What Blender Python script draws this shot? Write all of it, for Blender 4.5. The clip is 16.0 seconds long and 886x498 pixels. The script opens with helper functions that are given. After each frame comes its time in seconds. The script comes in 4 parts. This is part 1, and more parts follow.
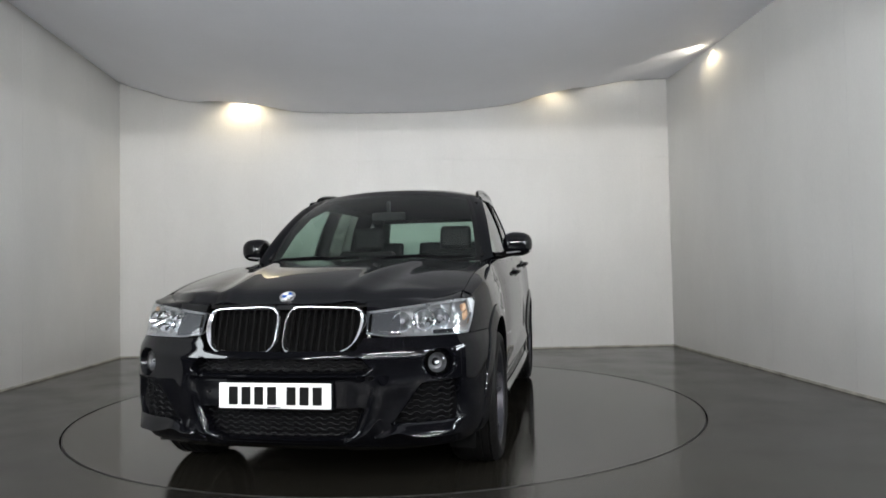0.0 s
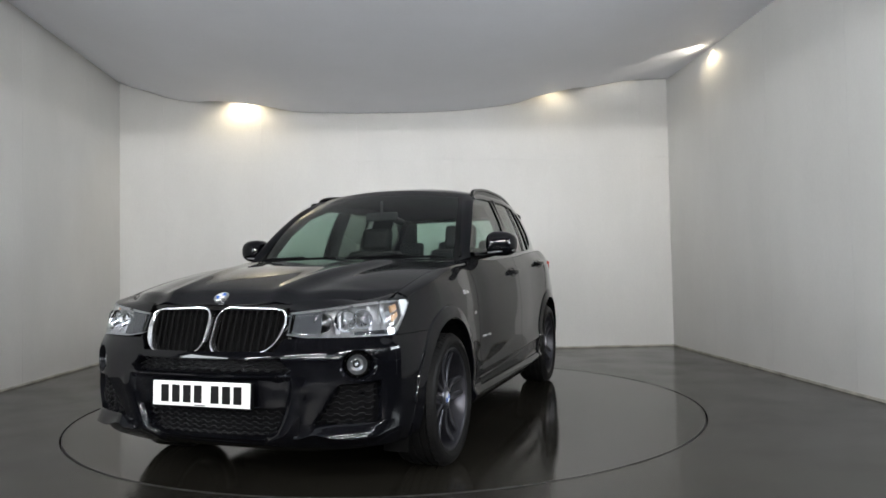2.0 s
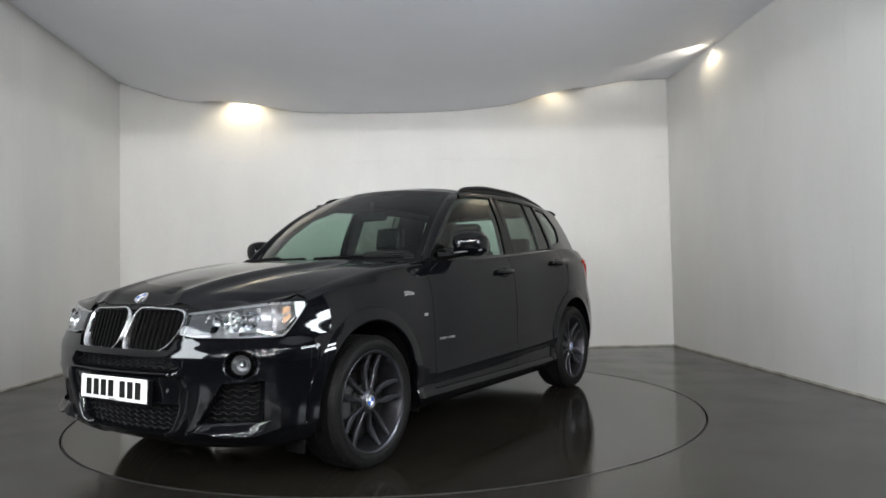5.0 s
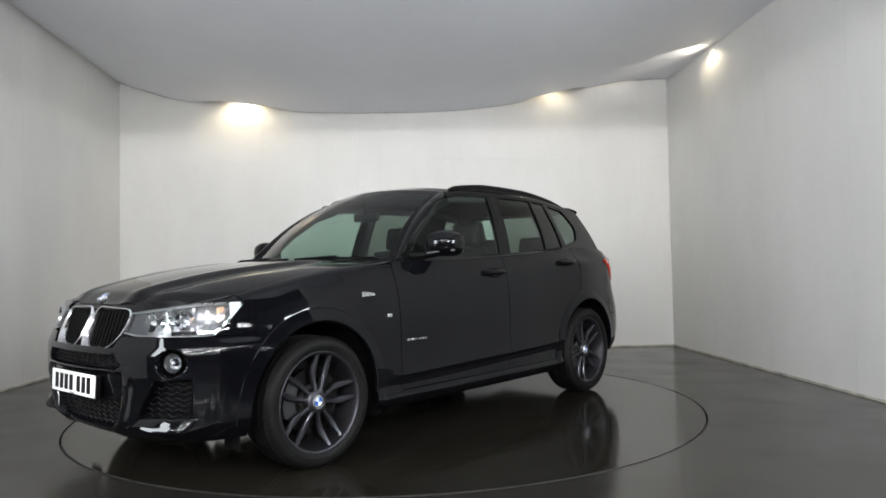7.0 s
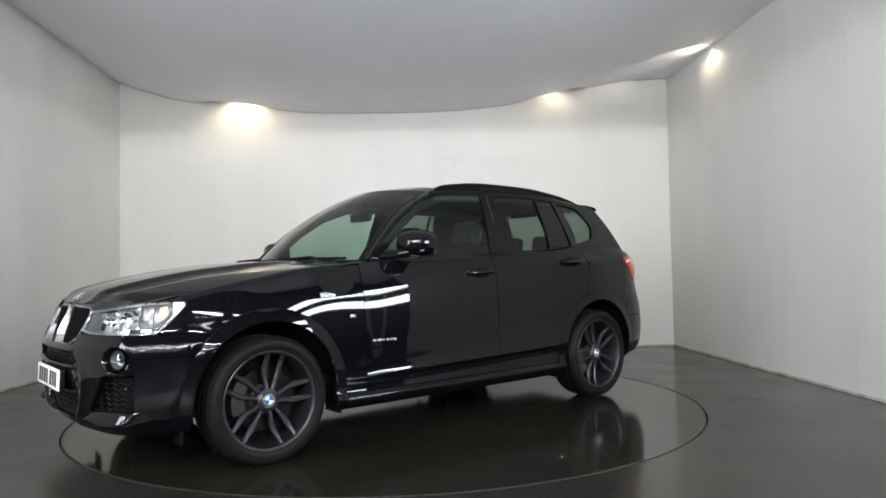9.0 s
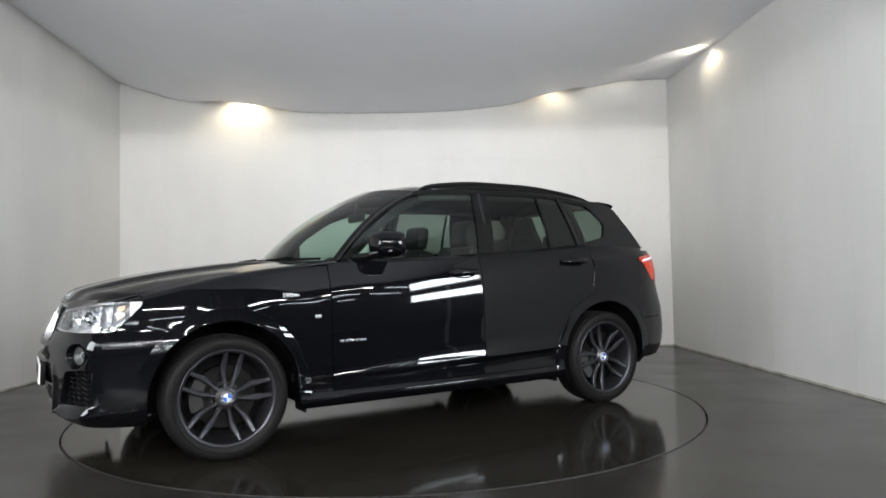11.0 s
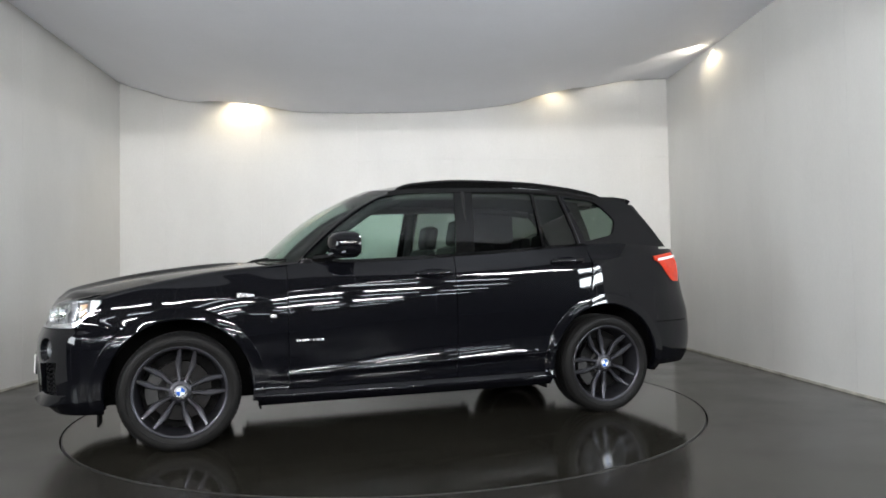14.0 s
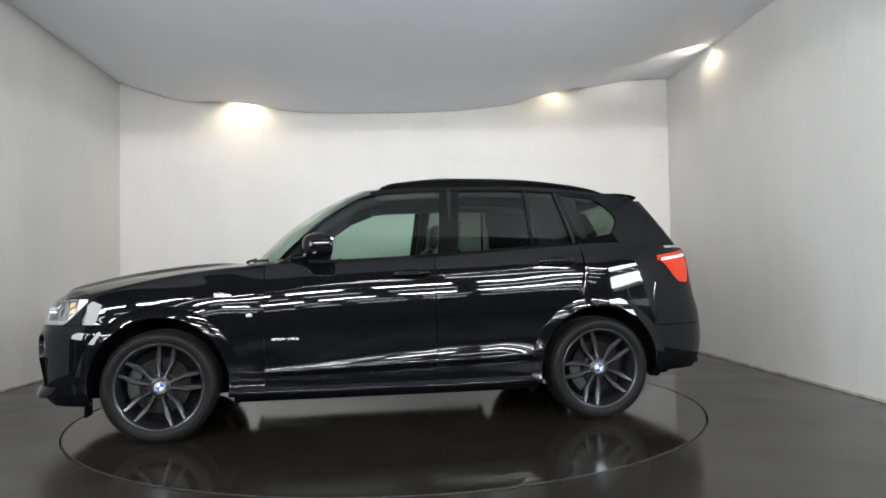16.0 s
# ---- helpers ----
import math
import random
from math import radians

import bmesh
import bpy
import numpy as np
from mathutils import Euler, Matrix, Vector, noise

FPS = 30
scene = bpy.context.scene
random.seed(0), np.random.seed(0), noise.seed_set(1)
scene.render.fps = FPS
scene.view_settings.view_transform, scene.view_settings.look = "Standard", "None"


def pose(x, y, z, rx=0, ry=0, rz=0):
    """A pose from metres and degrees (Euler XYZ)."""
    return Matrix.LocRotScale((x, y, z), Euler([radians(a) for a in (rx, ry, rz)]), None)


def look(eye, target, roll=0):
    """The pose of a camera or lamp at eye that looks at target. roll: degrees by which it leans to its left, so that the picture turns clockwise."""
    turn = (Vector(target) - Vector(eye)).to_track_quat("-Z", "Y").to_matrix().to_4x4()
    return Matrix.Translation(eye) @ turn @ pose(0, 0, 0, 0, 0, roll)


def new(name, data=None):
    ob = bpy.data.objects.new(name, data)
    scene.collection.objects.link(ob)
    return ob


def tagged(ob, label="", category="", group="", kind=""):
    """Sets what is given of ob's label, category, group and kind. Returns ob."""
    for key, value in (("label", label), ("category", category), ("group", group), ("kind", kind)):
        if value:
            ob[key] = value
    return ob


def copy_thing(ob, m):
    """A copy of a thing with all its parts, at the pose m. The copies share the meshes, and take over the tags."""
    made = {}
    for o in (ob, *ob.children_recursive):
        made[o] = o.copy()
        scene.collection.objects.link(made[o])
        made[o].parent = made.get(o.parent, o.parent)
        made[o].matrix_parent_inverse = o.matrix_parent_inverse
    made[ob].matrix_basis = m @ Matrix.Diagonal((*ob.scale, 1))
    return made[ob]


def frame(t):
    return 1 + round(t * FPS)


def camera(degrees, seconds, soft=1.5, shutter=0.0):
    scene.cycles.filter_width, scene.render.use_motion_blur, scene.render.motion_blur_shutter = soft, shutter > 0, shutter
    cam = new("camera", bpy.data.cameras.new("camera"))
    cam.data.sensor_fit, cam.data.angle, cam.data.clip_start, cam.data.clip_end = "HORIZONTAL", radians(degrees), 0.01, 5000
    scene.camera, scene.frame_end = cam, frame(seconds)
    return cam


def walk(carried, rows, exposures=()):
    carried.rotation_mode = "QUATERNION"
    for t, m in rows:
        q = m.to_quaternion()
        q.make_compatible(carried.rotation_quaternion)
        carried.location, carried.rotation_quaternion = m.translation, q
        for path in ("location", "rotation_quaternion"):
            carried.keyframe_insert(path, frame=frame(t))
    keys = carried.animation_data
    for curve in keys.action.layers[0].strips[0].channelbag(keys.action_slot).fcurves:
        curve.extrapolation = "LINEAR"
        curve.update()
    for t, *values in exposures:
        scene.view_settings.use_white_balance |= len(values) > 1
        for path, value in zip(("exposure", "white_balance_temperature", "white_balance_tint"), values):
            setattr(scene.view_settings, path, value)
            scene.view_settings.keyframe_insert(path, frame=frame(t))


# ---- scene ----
# ---- camera ----
cam = camera(65.1, 16.0, soft=1.6)
EYE = Vector((0.0, -5.439, 1.012))
VIEW = look(EYE, (0.4422, 0.5414, 1.2030), -1.09)
walk(cam, [(0.0, VIEW), (16.0, VIEW)], exposures=[(0.0, -0.05), (3.5, 0.0), (7.0, 0.18), (9.0, 0.24), (16.0, 0.28)])

# ---- world: faint daylight round the hall ----
world = bpy.data.worlds.new("world")
scene.world = world
world.use_nodes = True
wn = world.node_tree
sky = wn.nodes.new("ShaderNodeTexSky")
sky.sky_type, sky.sun_disc, sky.sun_elevation, sky.sun_rotation = "NISHITA", False, radians(40), radians(200)
wn.links.new(sky.outputs[0], wn.nodes["Background"].inputs[0])
wn.nodes["Background"].inputs[1].default_value = 0.08

# strengths, in watts
TUBE_W, SPOT_W, DOOR_W = 64.0, 24.0, 36.0


def lamp(name, kind, power, at, to, colour=(1, 1, 1), sx=0.1, sy=0.1, cone=0.0, parent=None):
    li = bpy.data.lights.new(name, kind)
    li.energy, li.color = power, colour
    if kind == "AREA":
        li.shape, li.size, li.size_y = "RECTANGLE", sx, sy
    elif kind == "SPOT":
        li.spot_size, li.spot_blend, li.shadow_soft_size = radians(cone), 0.6, sx
    ob = new(name, li)
    ob.matrix_world = look(at, to)
    return ob


# ---- materials ----
def node(nt, kind, **values):
    n = nt.nodes.new(kind)
    for key, value in values.items():
        n.inputs[key.replace("_", " ")].default_value = value
    return n


def surface(name, colour, rough=0.5, metal=0.0, var=0.15, scale=8.0, fine=120.0, bump=0.0, coat=0.0, rvar=0.1, spec=0.5, alpha=1.0, trans=0.0, ior=1.45, emit=None, glow=0.0, stretch=(1, 1, 1)):
    """A painted, plastic, rubber or metal surface: colour with stains at one scale and grain at another."""
    m = bpy.data.materials.new(name)
    m.use_nodes = True
    nt = m.node_tree
    b = nt.nodes["Principled BSDF"]
    co = nt.nodes.new("ShaderNodeTexCoord")
    mp = node(nt, "ShaderNodeMapping", Scale=stretch)
    nt.links.new(co.outputs["Object"], mp.inputs[0])
    big = node(nt, "ShaderNodeTexNoise", Scale=scale, Detail=5.0, Roughness=0.6)
    small = node(nt, "ShaderNodeTexNoise", Scale=fine, Detail=3.0)
    for n in (big, small):
        nt.links.new(mp.outputs[0], n.inputs["Vector"])
    mix = nt.nodes.new("ShaderNodeMath")
    mix.operation = "MULTIPLY_ADD"
    nt.links.new(small.outputs[0], mix.inputs[0])
    mix.inputs[1].default_value = 0.35
    nt.links.new(big.outputs[0], mix.inputs[2])
    ramp = nt.nodes.new("ShaderNodeMapRange")
    nt.links.new(mix.outputs[0], ramp.inputs[0])
    ramp.inputs[1].default_value, ramp.inputs[2].default_value = 0.4, 0.95
    ramp.inputs[3].default_value, ramp.inputs[4].default_value = 1 - var, 1 + var
    tint = nt.nodes.new("ShaderNodeVectorMath")
    tint.operation = "SCALE"
    tint.inputs[0].default_value = colour
    nt.links.new(ramp.outputs[0], tint.inputs["Scale"])
    nt.links.new(tint.outputs[0], b.inputs["Base Color"])
    rr = nt.nodes.new("ShaderNodeMapRange")
    nt.links.new(mix.outputs[0], rr.inputs[0])
    rr.inputs[1].default_value, rr.inputs[2].default_value = 0.4, 0.95
    rr.inputs[3].default_value, rr.inputs[4].default_value = max(rough * (1 - rvar), 0.0), min(rough * (1 + rvar), 1)
    nt.links.new(rr.outputs[0], b.inputs["Roughness"])
    b.inputs["Metallic"].default_value = metal
    b.inputs["Coat Weight"].default_value = coat
    b.inputs["Coat Roughness"].default_value = 0.03
    b.inputs["Coat IOR"].default_value = 1.35
    b.inputs["Specular IOR Level"].default_value = spec
    b.inputs["Transmission Weight"].default_value = trans
    b.inputs["IOR"].default_value = ior
    b.inputs["Alpha"].default_value = alpha
    if emit:
        b.inputs["Emission Color"].default_value = (*emit, 1)
        b.inputs["Emission Strength"].default_value = glow
    if bump:
        bp = node(nt, "ShaderNodeBump", Strength=bump, Distance=0.01)
        nt.links.new(mix.outputs[0], bp.inputs["Height"])
        nt.links.new(bp.outputs[0], b.inputs["Normal"])
    return m


def glass(name, tint, gloss=0.03):
    """Thin flat glass: a tinted see-through pane with a mirror-like sheen that grows towards grazing views."""
    m = bpy.data.materials.new(name)
    m.use_nodes = True
    nt = m.node_tree
    nt.nodes.remove(nt.nodes["Principled BSDF"])
    t = node(nt, "ShaderNodeBsdfTransparent", Color=(*tint, 1))
    g = node(nt, "ShaderNodeBsdfGlossy", Roughness=0.01, Color=(1, 1, 1, 1))
    w = nt.nodes.new("ShaderNodeLayerWeight")
    p = nt.nodes.new("ShaderNodeMath")
    p.operation = "POWER"
    nt.links.new(w.outputs["Facing"], p.inputs[0])
    p.inputs[1].default_value = 4.0
    f = nt.nodes.new("ShaderNodeMath")
    f.operation = "MULTIPLY_ADD"
    nt.links.new(p.outputs[0], f.inputs[0])
    f.inputs[1].default_value, f.inputs[2].default_value = 0.7, gloss
    mx = nt.nodes.new("ShaderNodeMixShader")
    nt.links.new(f.outputs[0], mx.inputs[0])
    nt.links.new(t.outputs[0], mx.inputs[1])
    nt.links.new(g.outputs[0], mx.inputs[2])
    nt.links.new(mx.outputs[0], nt.nodes["Material Output"].inputs[0])
    return m


WALL = surface("white_wall_paint", (0.65, 0.645, 0.625), 0.55, var=0.065, scale=1.1, fine=50, bump=0.03, stretch=(1.3, 1.3, 0.6))
CEIL = surface("ceiling_membrane", (0.82, 0.83, 0.875), 0.5, var=0.04, scale=0.8, fine=40, bump=0.02)
FLOOR = surface("dark_sealed_floor", (0.019, 0.0175, 0.015), 0.19, var=0.35, scale=1.6, fine=90, bump=0.015, rvar=0.5, spec=0.31)
DISC = surface("turntable_floor", (0.0138, 0.0126, 0.0100), 0.10, var=0.3, scale=1.3, fine=90, bump=0.012, rvar=0.45, spec=0.43)
# near-black; puts the shade of arches, rims and gaps into the colour
GAP = surface("dark_gap", (0.003, 0.003, 0.003), 0.9, spec=0.1)
EDGE = surface("worn_steel_edge", (0.13, 0.125, 0.12), 0.35, 0.9, var=0.4, scale=14)
DUST = surface("grubby_skirting", (0.42, 0.40, 0.35), 0.7, var=0.5, scale=6)
HALLW = surface("hall_cladding", (0.055, 0.058, 0.070), 0.7, var=0.2, scale=1.0)
CASE = surface("luminaire_case", (0.75, 0.75, 0.75), 0.4)
TUBE = surface("glowing_tube", (0.9, 0.9, 0.9), 0.4, emit=(0.82, 0.91, 1.0), glow=50.0)
PANEL = surface("glowing_doorway", (0.9, 0.9, 0.9), 0.4, emit=(0.92, 0.97, 1.0), glow=10.0)
BULB = surface("glowing_bulb", (0.9, 0.9, 0.85), 0.4, emit=(1.0, 0.88, 0.62), glow=30.0)
PAINT = surface("black_metallic_paint", (0.0020, 0.0021, 0.0030), 0.33, 0.0, var=0.12, scale=30, fine=900, coat=1.0, rvar=0.05, spec=0.012)
GLOSS = surface("gloss_black_trim", (0.003, 0.003, 0.003), 0.12, coat=0.3, spec=0.18)
PLASTIC = surface("black_grained_plastic", (0.0035, 0.0035, 0.004), 0.42, fine=500, bump=0.05, spec=0.14)
RUBBER = surface("tyre_rubber", (0.0068, 0.0066, 0.0065), 0.5, var=0.3, scale=25, fine=300, bump=0.06, spec=0.11)
ALLOY = surface("ferric_grey_alloy", (0.046, 0.046, 0.053), 0.36, 0.8, var=0.12, scale=20, coat=0.2)
IRON = surface("brake_disc_steel", (0.013, 0.0125, 0.0125), 0.35, 0.9, var=0.25, scale=30)
CALIPER = surface("cast_caliper", (0.025, 0.025, 0.025), 0.6, 0.2, spec=0.2)
CHROME = surface("chrome", (0.80, 0.80, 0.81), 0.07, 1.0, var=0.03)
FRAME = surface("bright_satin_chrome", (0.82, 0.82, 0.83), 0.24, 1.0, var=0.03)
SMOKE = surface("smoky_lamp_inner", (0.022, 0.024, 0.028), 0.35, coat=0.2)
SATIN = surface("satin_silver", (0.45, 0.45, 0.46), 0.28, 0.9, var=0.05)
BRIGHT = surface("lamp_housing", (0.42, 0.42, 0.43), 0.40, 0.8, var=0.2, scale=60)
FOGGY = surface("fog_reflector", (0.13, 0.13, 0.135), 0.38, 0.7, var=0.2, scale=60)
SLAT = surface("black_slat", (0.005, 0.005, 0.005), 0.5, spec=0.02)
WHITE = surface("plate_white", (0.82, 0.82, 0.80), 0.35, var=0.03)
INK = surface("plate_black", (0.004, 0.004, 0.004), 0.45, spec=0.15)
BLUE = surface("badge_blue", (0.02, 0.10, 0.42), 0.2, coat=0.8)
BWHITE = surface("badge_white", (0.75, 0.76, 0.78), 0.2, coat=0.8)
# weak glow stands in for the light that the red lens catches
RED = surface("tail_lamp_red", (0.40, 0.022, 0.006), 0.16, var=0.3, scale=40, coat=0.6, emit=(1.0, 0.09, 0.02), glow=0.07)
AMBER = surface("indicator_amber", (0.55, 0.35, 0.22), 0.15, var=0.1, coat=0.8)
LEATHER = surface("black_leather", (0.007, 0.0068, 0.0068), 0.5, var=0.2, scale=12, fine=260, bump=0.12, spec=0.2)
TRIM = surface("dark_interior_trim", (0.008, 0.008, 0.0085), 0.6, var=0.15, fine=300, bump=0.08, spec=0.2)
LINING = surface("grey_headlining", (0.04, 0.04, 0.039), 0.9, var=0.08)
CLEAR = glass("clear_green_glass", (0.55, 0.68, 0.62))
DARK = glass("privacy_glass", (0.22, 0.255, 0.23))
LENS = glass("clear_lamp_lens", (0.93, 0.95, 0.96))


# ---- mesh helpers ----
def part(name, bm, material, parent=None, label="", smooth=35):
    """Links a bmesh as one mesh object under a thing or under a part."""
    bmesh.ops.recalc_face_normals(bm, faces=bm.faces)
    me = bpy.data.meshes.new(name)
    bm.to_mesh(me)
    bm.free()
    for m in material if isinstance(material, (list, tuple)) else [material]:
        me.materials.append(m)
    if smooth:
        me.polygons.foreach_set("use_smooth", [True] * len(me.polygons))
        me.set_sharp_from_angle(angle=radians(smooth))
    ob = new(name, me)
    if parent:
        ob.parent = parent
    if label:
        ob["label"] = label
    return ob


def add_box(bm, lo, hi, bevel=0.0, m=None, seg=2):
    c = [(a + b) / 2 for a, b in zip(lo, hi)]
    s = [abs(b - a) for a, b in zip(lo, hi)]
    t = Matrix.Translation(c) @ Matrix.Diagonal((*s, 1))
    r = bmesh.ops.create_cube(bm, size=1, matrix=(m @ t) if m else t)
    if bevel:
        es = list({e for v in r["verts"] for e in v.link_edges})
        bmesh.ops.bevel(bm, geom=es, offset=bevel, segments=seg, affect="EDGES", profile=0.6)
    return bm


def box(lo, hi, bevel=0.0, m=None, seg=2):
    return add_box(bmesh.new(), lo, hi, bevel, m, seg)


def grid(rows, closed=False, bm=None):
    """A sheet of quads through rows of points."""
    bm = bm or bmesh.new()
    vs = [[bm.verts.new(p) for p in r] for r in rows]
    for a, b in zip(vs, vs[1:]):
        n = len(a)
        for i in range(n if closed else n - 1):
            j = (i + 1) % n
            bm.faces.new((a[i], a[j], b[j], b[i]))
    return bm


def lathe(profile, n=64, axis="y"):
    """Turns a profile of (radius, along) about the y axis."""
    rows = []
    for r, y in profile:
        rows.append([(r * math.cos(2 * math.pi * i / n), y, r * math.sin(2 * math.pi * i / n)) for i in range(n)])
    return grid(rows, closed=True)


def tube(path, radius, n=8, bm=None, flat=1.0, up=Vector((0, 0, 1)), caps=True):
    """A round or flattened bar along a path."""
    bm = bm or bmesh.new()
    path = [Vector(p) for p in path]
    rings = []
    for i, p in enumerate(path):
        d = (path[min(i + 1, len(path) - 1)] - path[max(i - 1, 0)]).normalized()
        a = d.cross(up)
        a = a.normalized() if a.length > 1e-4 else d.cross(Vector((1, 0, 0))).normalized()
        b = a.cross(d)
        r = radius[i] if isinstance(radius, (list, tuple)) else radius
        rings.append([bm.verts.new(p + a * (r * math.cos(t) * flat) + b * (r * math.sin(t))) for t in [2 * math.pi * k / n for k in range(n)]])
    for u, v in zip(rings, rings[1:]):
        for k in range(n):
            bm.faces.new((u[k], u[(k + 1) % n], v[(k + 1) % n], v[k]))
    if caps:
        bm.faces.new(rings[0][::-1])
        bm.faces.new(rings[-1])
    return bm


def curve(*pts):
    """A smooth curve y(x) through a few points, in rising order of x."""
    xs, ys = [p[0] for p in pts], [p[1] for p in pts]
    d = [(ys[i + 1] - ys[i]) / (xs[i + 1] - xs[i]) for i in range(len(xs) - 1)]
    s = [d[0]] + [0.0 if a * b <= 0 else 2 * a * b / (a + b) for a, b in zip(d, d[1:])] + [d[-1]]

    def f(x):
        if x <= xs[0]:
            return ys[0]
        if x >= xs[-1]:
            return ys[-1]
        i = max(k for k in range(len(xs) - 1) if xs[k] <= x)
        h = xs[i + 1] - xs[i]
        t = (x - xs[i]) / h
        return (2 * t**3 - 3 * t**2 + 1) * ys[i] + (t**3 - 2 * t**2 + t) * h * s[i] + (3 * t**2 - 2 * t**3) * ys[i + 1] + (t**3 - t**2) * h * s[i + 1]

    return f


def lerp(a, b, t):
    return a + (b - a) * t


def smooth01(t):
    t = min(max(t, 0.0), 1.0)
    return t * t * (3 - 2 * t)


def steps(a, b, n):
    return [a + (b - a) * i / n for i in range(n + 1)]


def mirrored(bm):
    """Mirrors a mesh to the other side of the car (y to -y)."""
    out = bm.copy()
    for v in out.verts:
        v.co.y = -v.co.y
    bmesh.ops.reverse_faces(out, faces=out.faces)
    return out


def flange(bm, depth):
    """Turns the open edges of a panel inwards, so that it shows its thickness."""
    bmesh.ops.recalc_face_normals(bm, faces=bm.faces)
    bm.normal_update()
    c = sum((v.co for v in bm.verts), Vector()) / len(bm.verts)
    away = sum((f.normal.dot(f.calc_center_median() - Vector((c.x * 0.8, 0, 0.7))) for f in bm.faces))
    sign = -1 if away > 0 else 1
    normals = {v: v.normal.copy() for v in bm.verts}
    edges = [e for e in bm.edges if e.is_boundary]
    base = {v for e in edges for v in e.verts}
    inner = {v: bm.verts.new(v.co + normals[v] * depth * sign) for v in base}
    for e in edges:
        a, b = e.verts
        bm.faces.new((a, b, inner[b], inner[a]))
    return bm


# ---- the room: floor, turntable, walls, sagging ceiling ----
RADIUS = 2.265


def build_floor():
    n = 160
    ring = lambda r, z: [(r * math.cos(2 * math.pi * i / n), r * math.sin(2 * math.pi * i / n), z) for i in range(n)]
    square = []
    for i in range(n):
        a = 2 * math.pi * i / n
        k = 26 / max(abs(math.cos(a)), abs(math.sin(a)))
        square.append((k * math.cos(a), k * math.sin(a), 0))
    bm = grid([square, ring(6, 0), ring(RADIUS + 0.014, 0), ring(RADIUS + 0.012, -0.06), ring(0.05, -0.06)], closed=True)
    tagged(part("floor", bm, FLOOR), "dark polished sealed floor round the turntable", "floor", kind="structure")
    plate = grid([ring(0.02, 0.0), ring(1.2, 0.0), ring(RADIUS - 0.006, 0.0), ring(RADIUS, -0.004), ring(RADIUS, -0.05)], closed=True)
    bm2 = plate
    bmesh.ops.contextual_create(bm2, geom=[e for e in bm2.edges if e.is_boundary and e.verts[0].co.length < 0.1])
    disc = tagged(part("turntable", bm2, DISC, smooth=0), "dark glossy round car turntable set flush in the floor", "turntable")
    lip = grid([ring(RADIUS - 0.004, 0.001), ring(RADIUS - 0.002, 0.0015), ring(RADIUS + 0.001, 0.0), ring(RADIUS + 0.001, -0.03)], closed=True)
    part("edge_strip", lip, EDGE, disc, "worn thin steel edge strip")
    return disc


turntable = build_floor()

BL, BR = Vector((-3.41, 3.57, 0)), Vector((3.592, 3.262, 0))  # back corners
FL, FR = Vector((-3.72, -2.9, 0)), Vector((3.512, -2.32, 0))    # where the side walls end


def wall(name, a, b, height, joints, side, label, split=None, gap=0.0004, every=False):
    """A wall with its thickness, faced with boards that leave fine joints."""
    d = (b - a).normalized()
    n = Vector((-d.y, d.x, 0)) * side
    length = (b - a).length
    m = Matrix(((d.x, n.x, 0, a.x), (d.y, n.y, 0, a.y), (0, 0, 1, 0), (0, 0, 0, 1)))
    bm = box((-0.05, -0.20, 0), (length + 0.05, -0.012, height + 0.10), m=m)
    w = tagged(part(name, bm, WALL, smooth=0), label, "wall", kind="structure")
    cuts = [0.0] + [j for j in joints if 0 < j < length] + [length]
    for u, v in zip(cuts, cuts[1:]):
        cross = [0.004] + ([split] if split and (every or v == length) else []) + [height]
        for z0, z1 in zip(cross, cross[1:]):
            part("board", box((u + gap, -0.012, z0 + gap), (v - gap, 0.0, z1 - gap), 0.0008, m=m, seg=1), WALL, w)
    part("skirting", box((0.0, 0.0, 0.0), (length, 0.008, 0.022), 0.002, m=m, seg=1), DUST, w, "thin grubby strip along the floor")
    return w


TOP = 3.52
wall("wall_back", BL, BR, TOP, [0.55 + 1.22 * k for k in range(7)], -1, "smooth off-white painted board wall behind the car", 2.44, 0.0004, True)
wall("wall_left", BL, FL, TOP + 0.14, [0.9 + 1.22 * k for k in range(7)], 1, "off-white painted side wall with faint board joints")
wall("wall_right", BR, FR, TOP, [1.2 * k for k in range(7)], -1, "off-white painted side wall with faint board joints", 1.04, 0.0008)

SAG = curve((-3.6, 3.50), (-3.41, 3.475), (-3.27, 3.422), (-3.02, 3.347), (-2.75, 3.26), (-2.40, 3.20), (-1.90, 3.14), (-1.20, 3.076), (-0.35, 3.044), (0.65, 3.053), (1.50, 3.13), (2.24, 3.266), (2.67, 3.36), (3.04, 3.424), (3.35, 3.440), (3.62, 3.445))


def build_ceiling():
    rows = []
    for x in steps(-3.78, 3.62, 148):
        back = lerp(3.57, 3.262, (x + 3.41) / 7.0)
        rise = 0.12 * smooth01((-x - 2.4) / 1.0)  # higher along the left wall
        gap = 0.03 + 0.24 * math.exp(-((x + 1.86) / 0.50)**4) + 0.22 * math.exp(-((x - 2.10) / 0.40)**4)
        rows.append([(x, y, lerp(SAG(x), max(SAG(x), 3.44), 0.75 * smooth01((back - y - 0.3) / 6.2)) + rise * min(1.0, max(0.0, (back - y - 0.1) / 2.5))) for y in steps(-3.8, back - gap, 28)])
    bm = grid(rows)
    bm.normal_update()
    r = bmesh.ops.extrude_face_region(bm, geom=list(bm.faces))
    for v in r["geom"]:
        if isinstance(v, bmesh.types.BMVert):
            v.co.z += 0.025
    tagged(part("ceiling", bm, CEIL), "pale grey ceiling sheet sagging towards the back wall", "ceiling", kind="structure")
    slab = box((-4.2, -3.9, 3.74), (4.2, 3.9, 3.84))
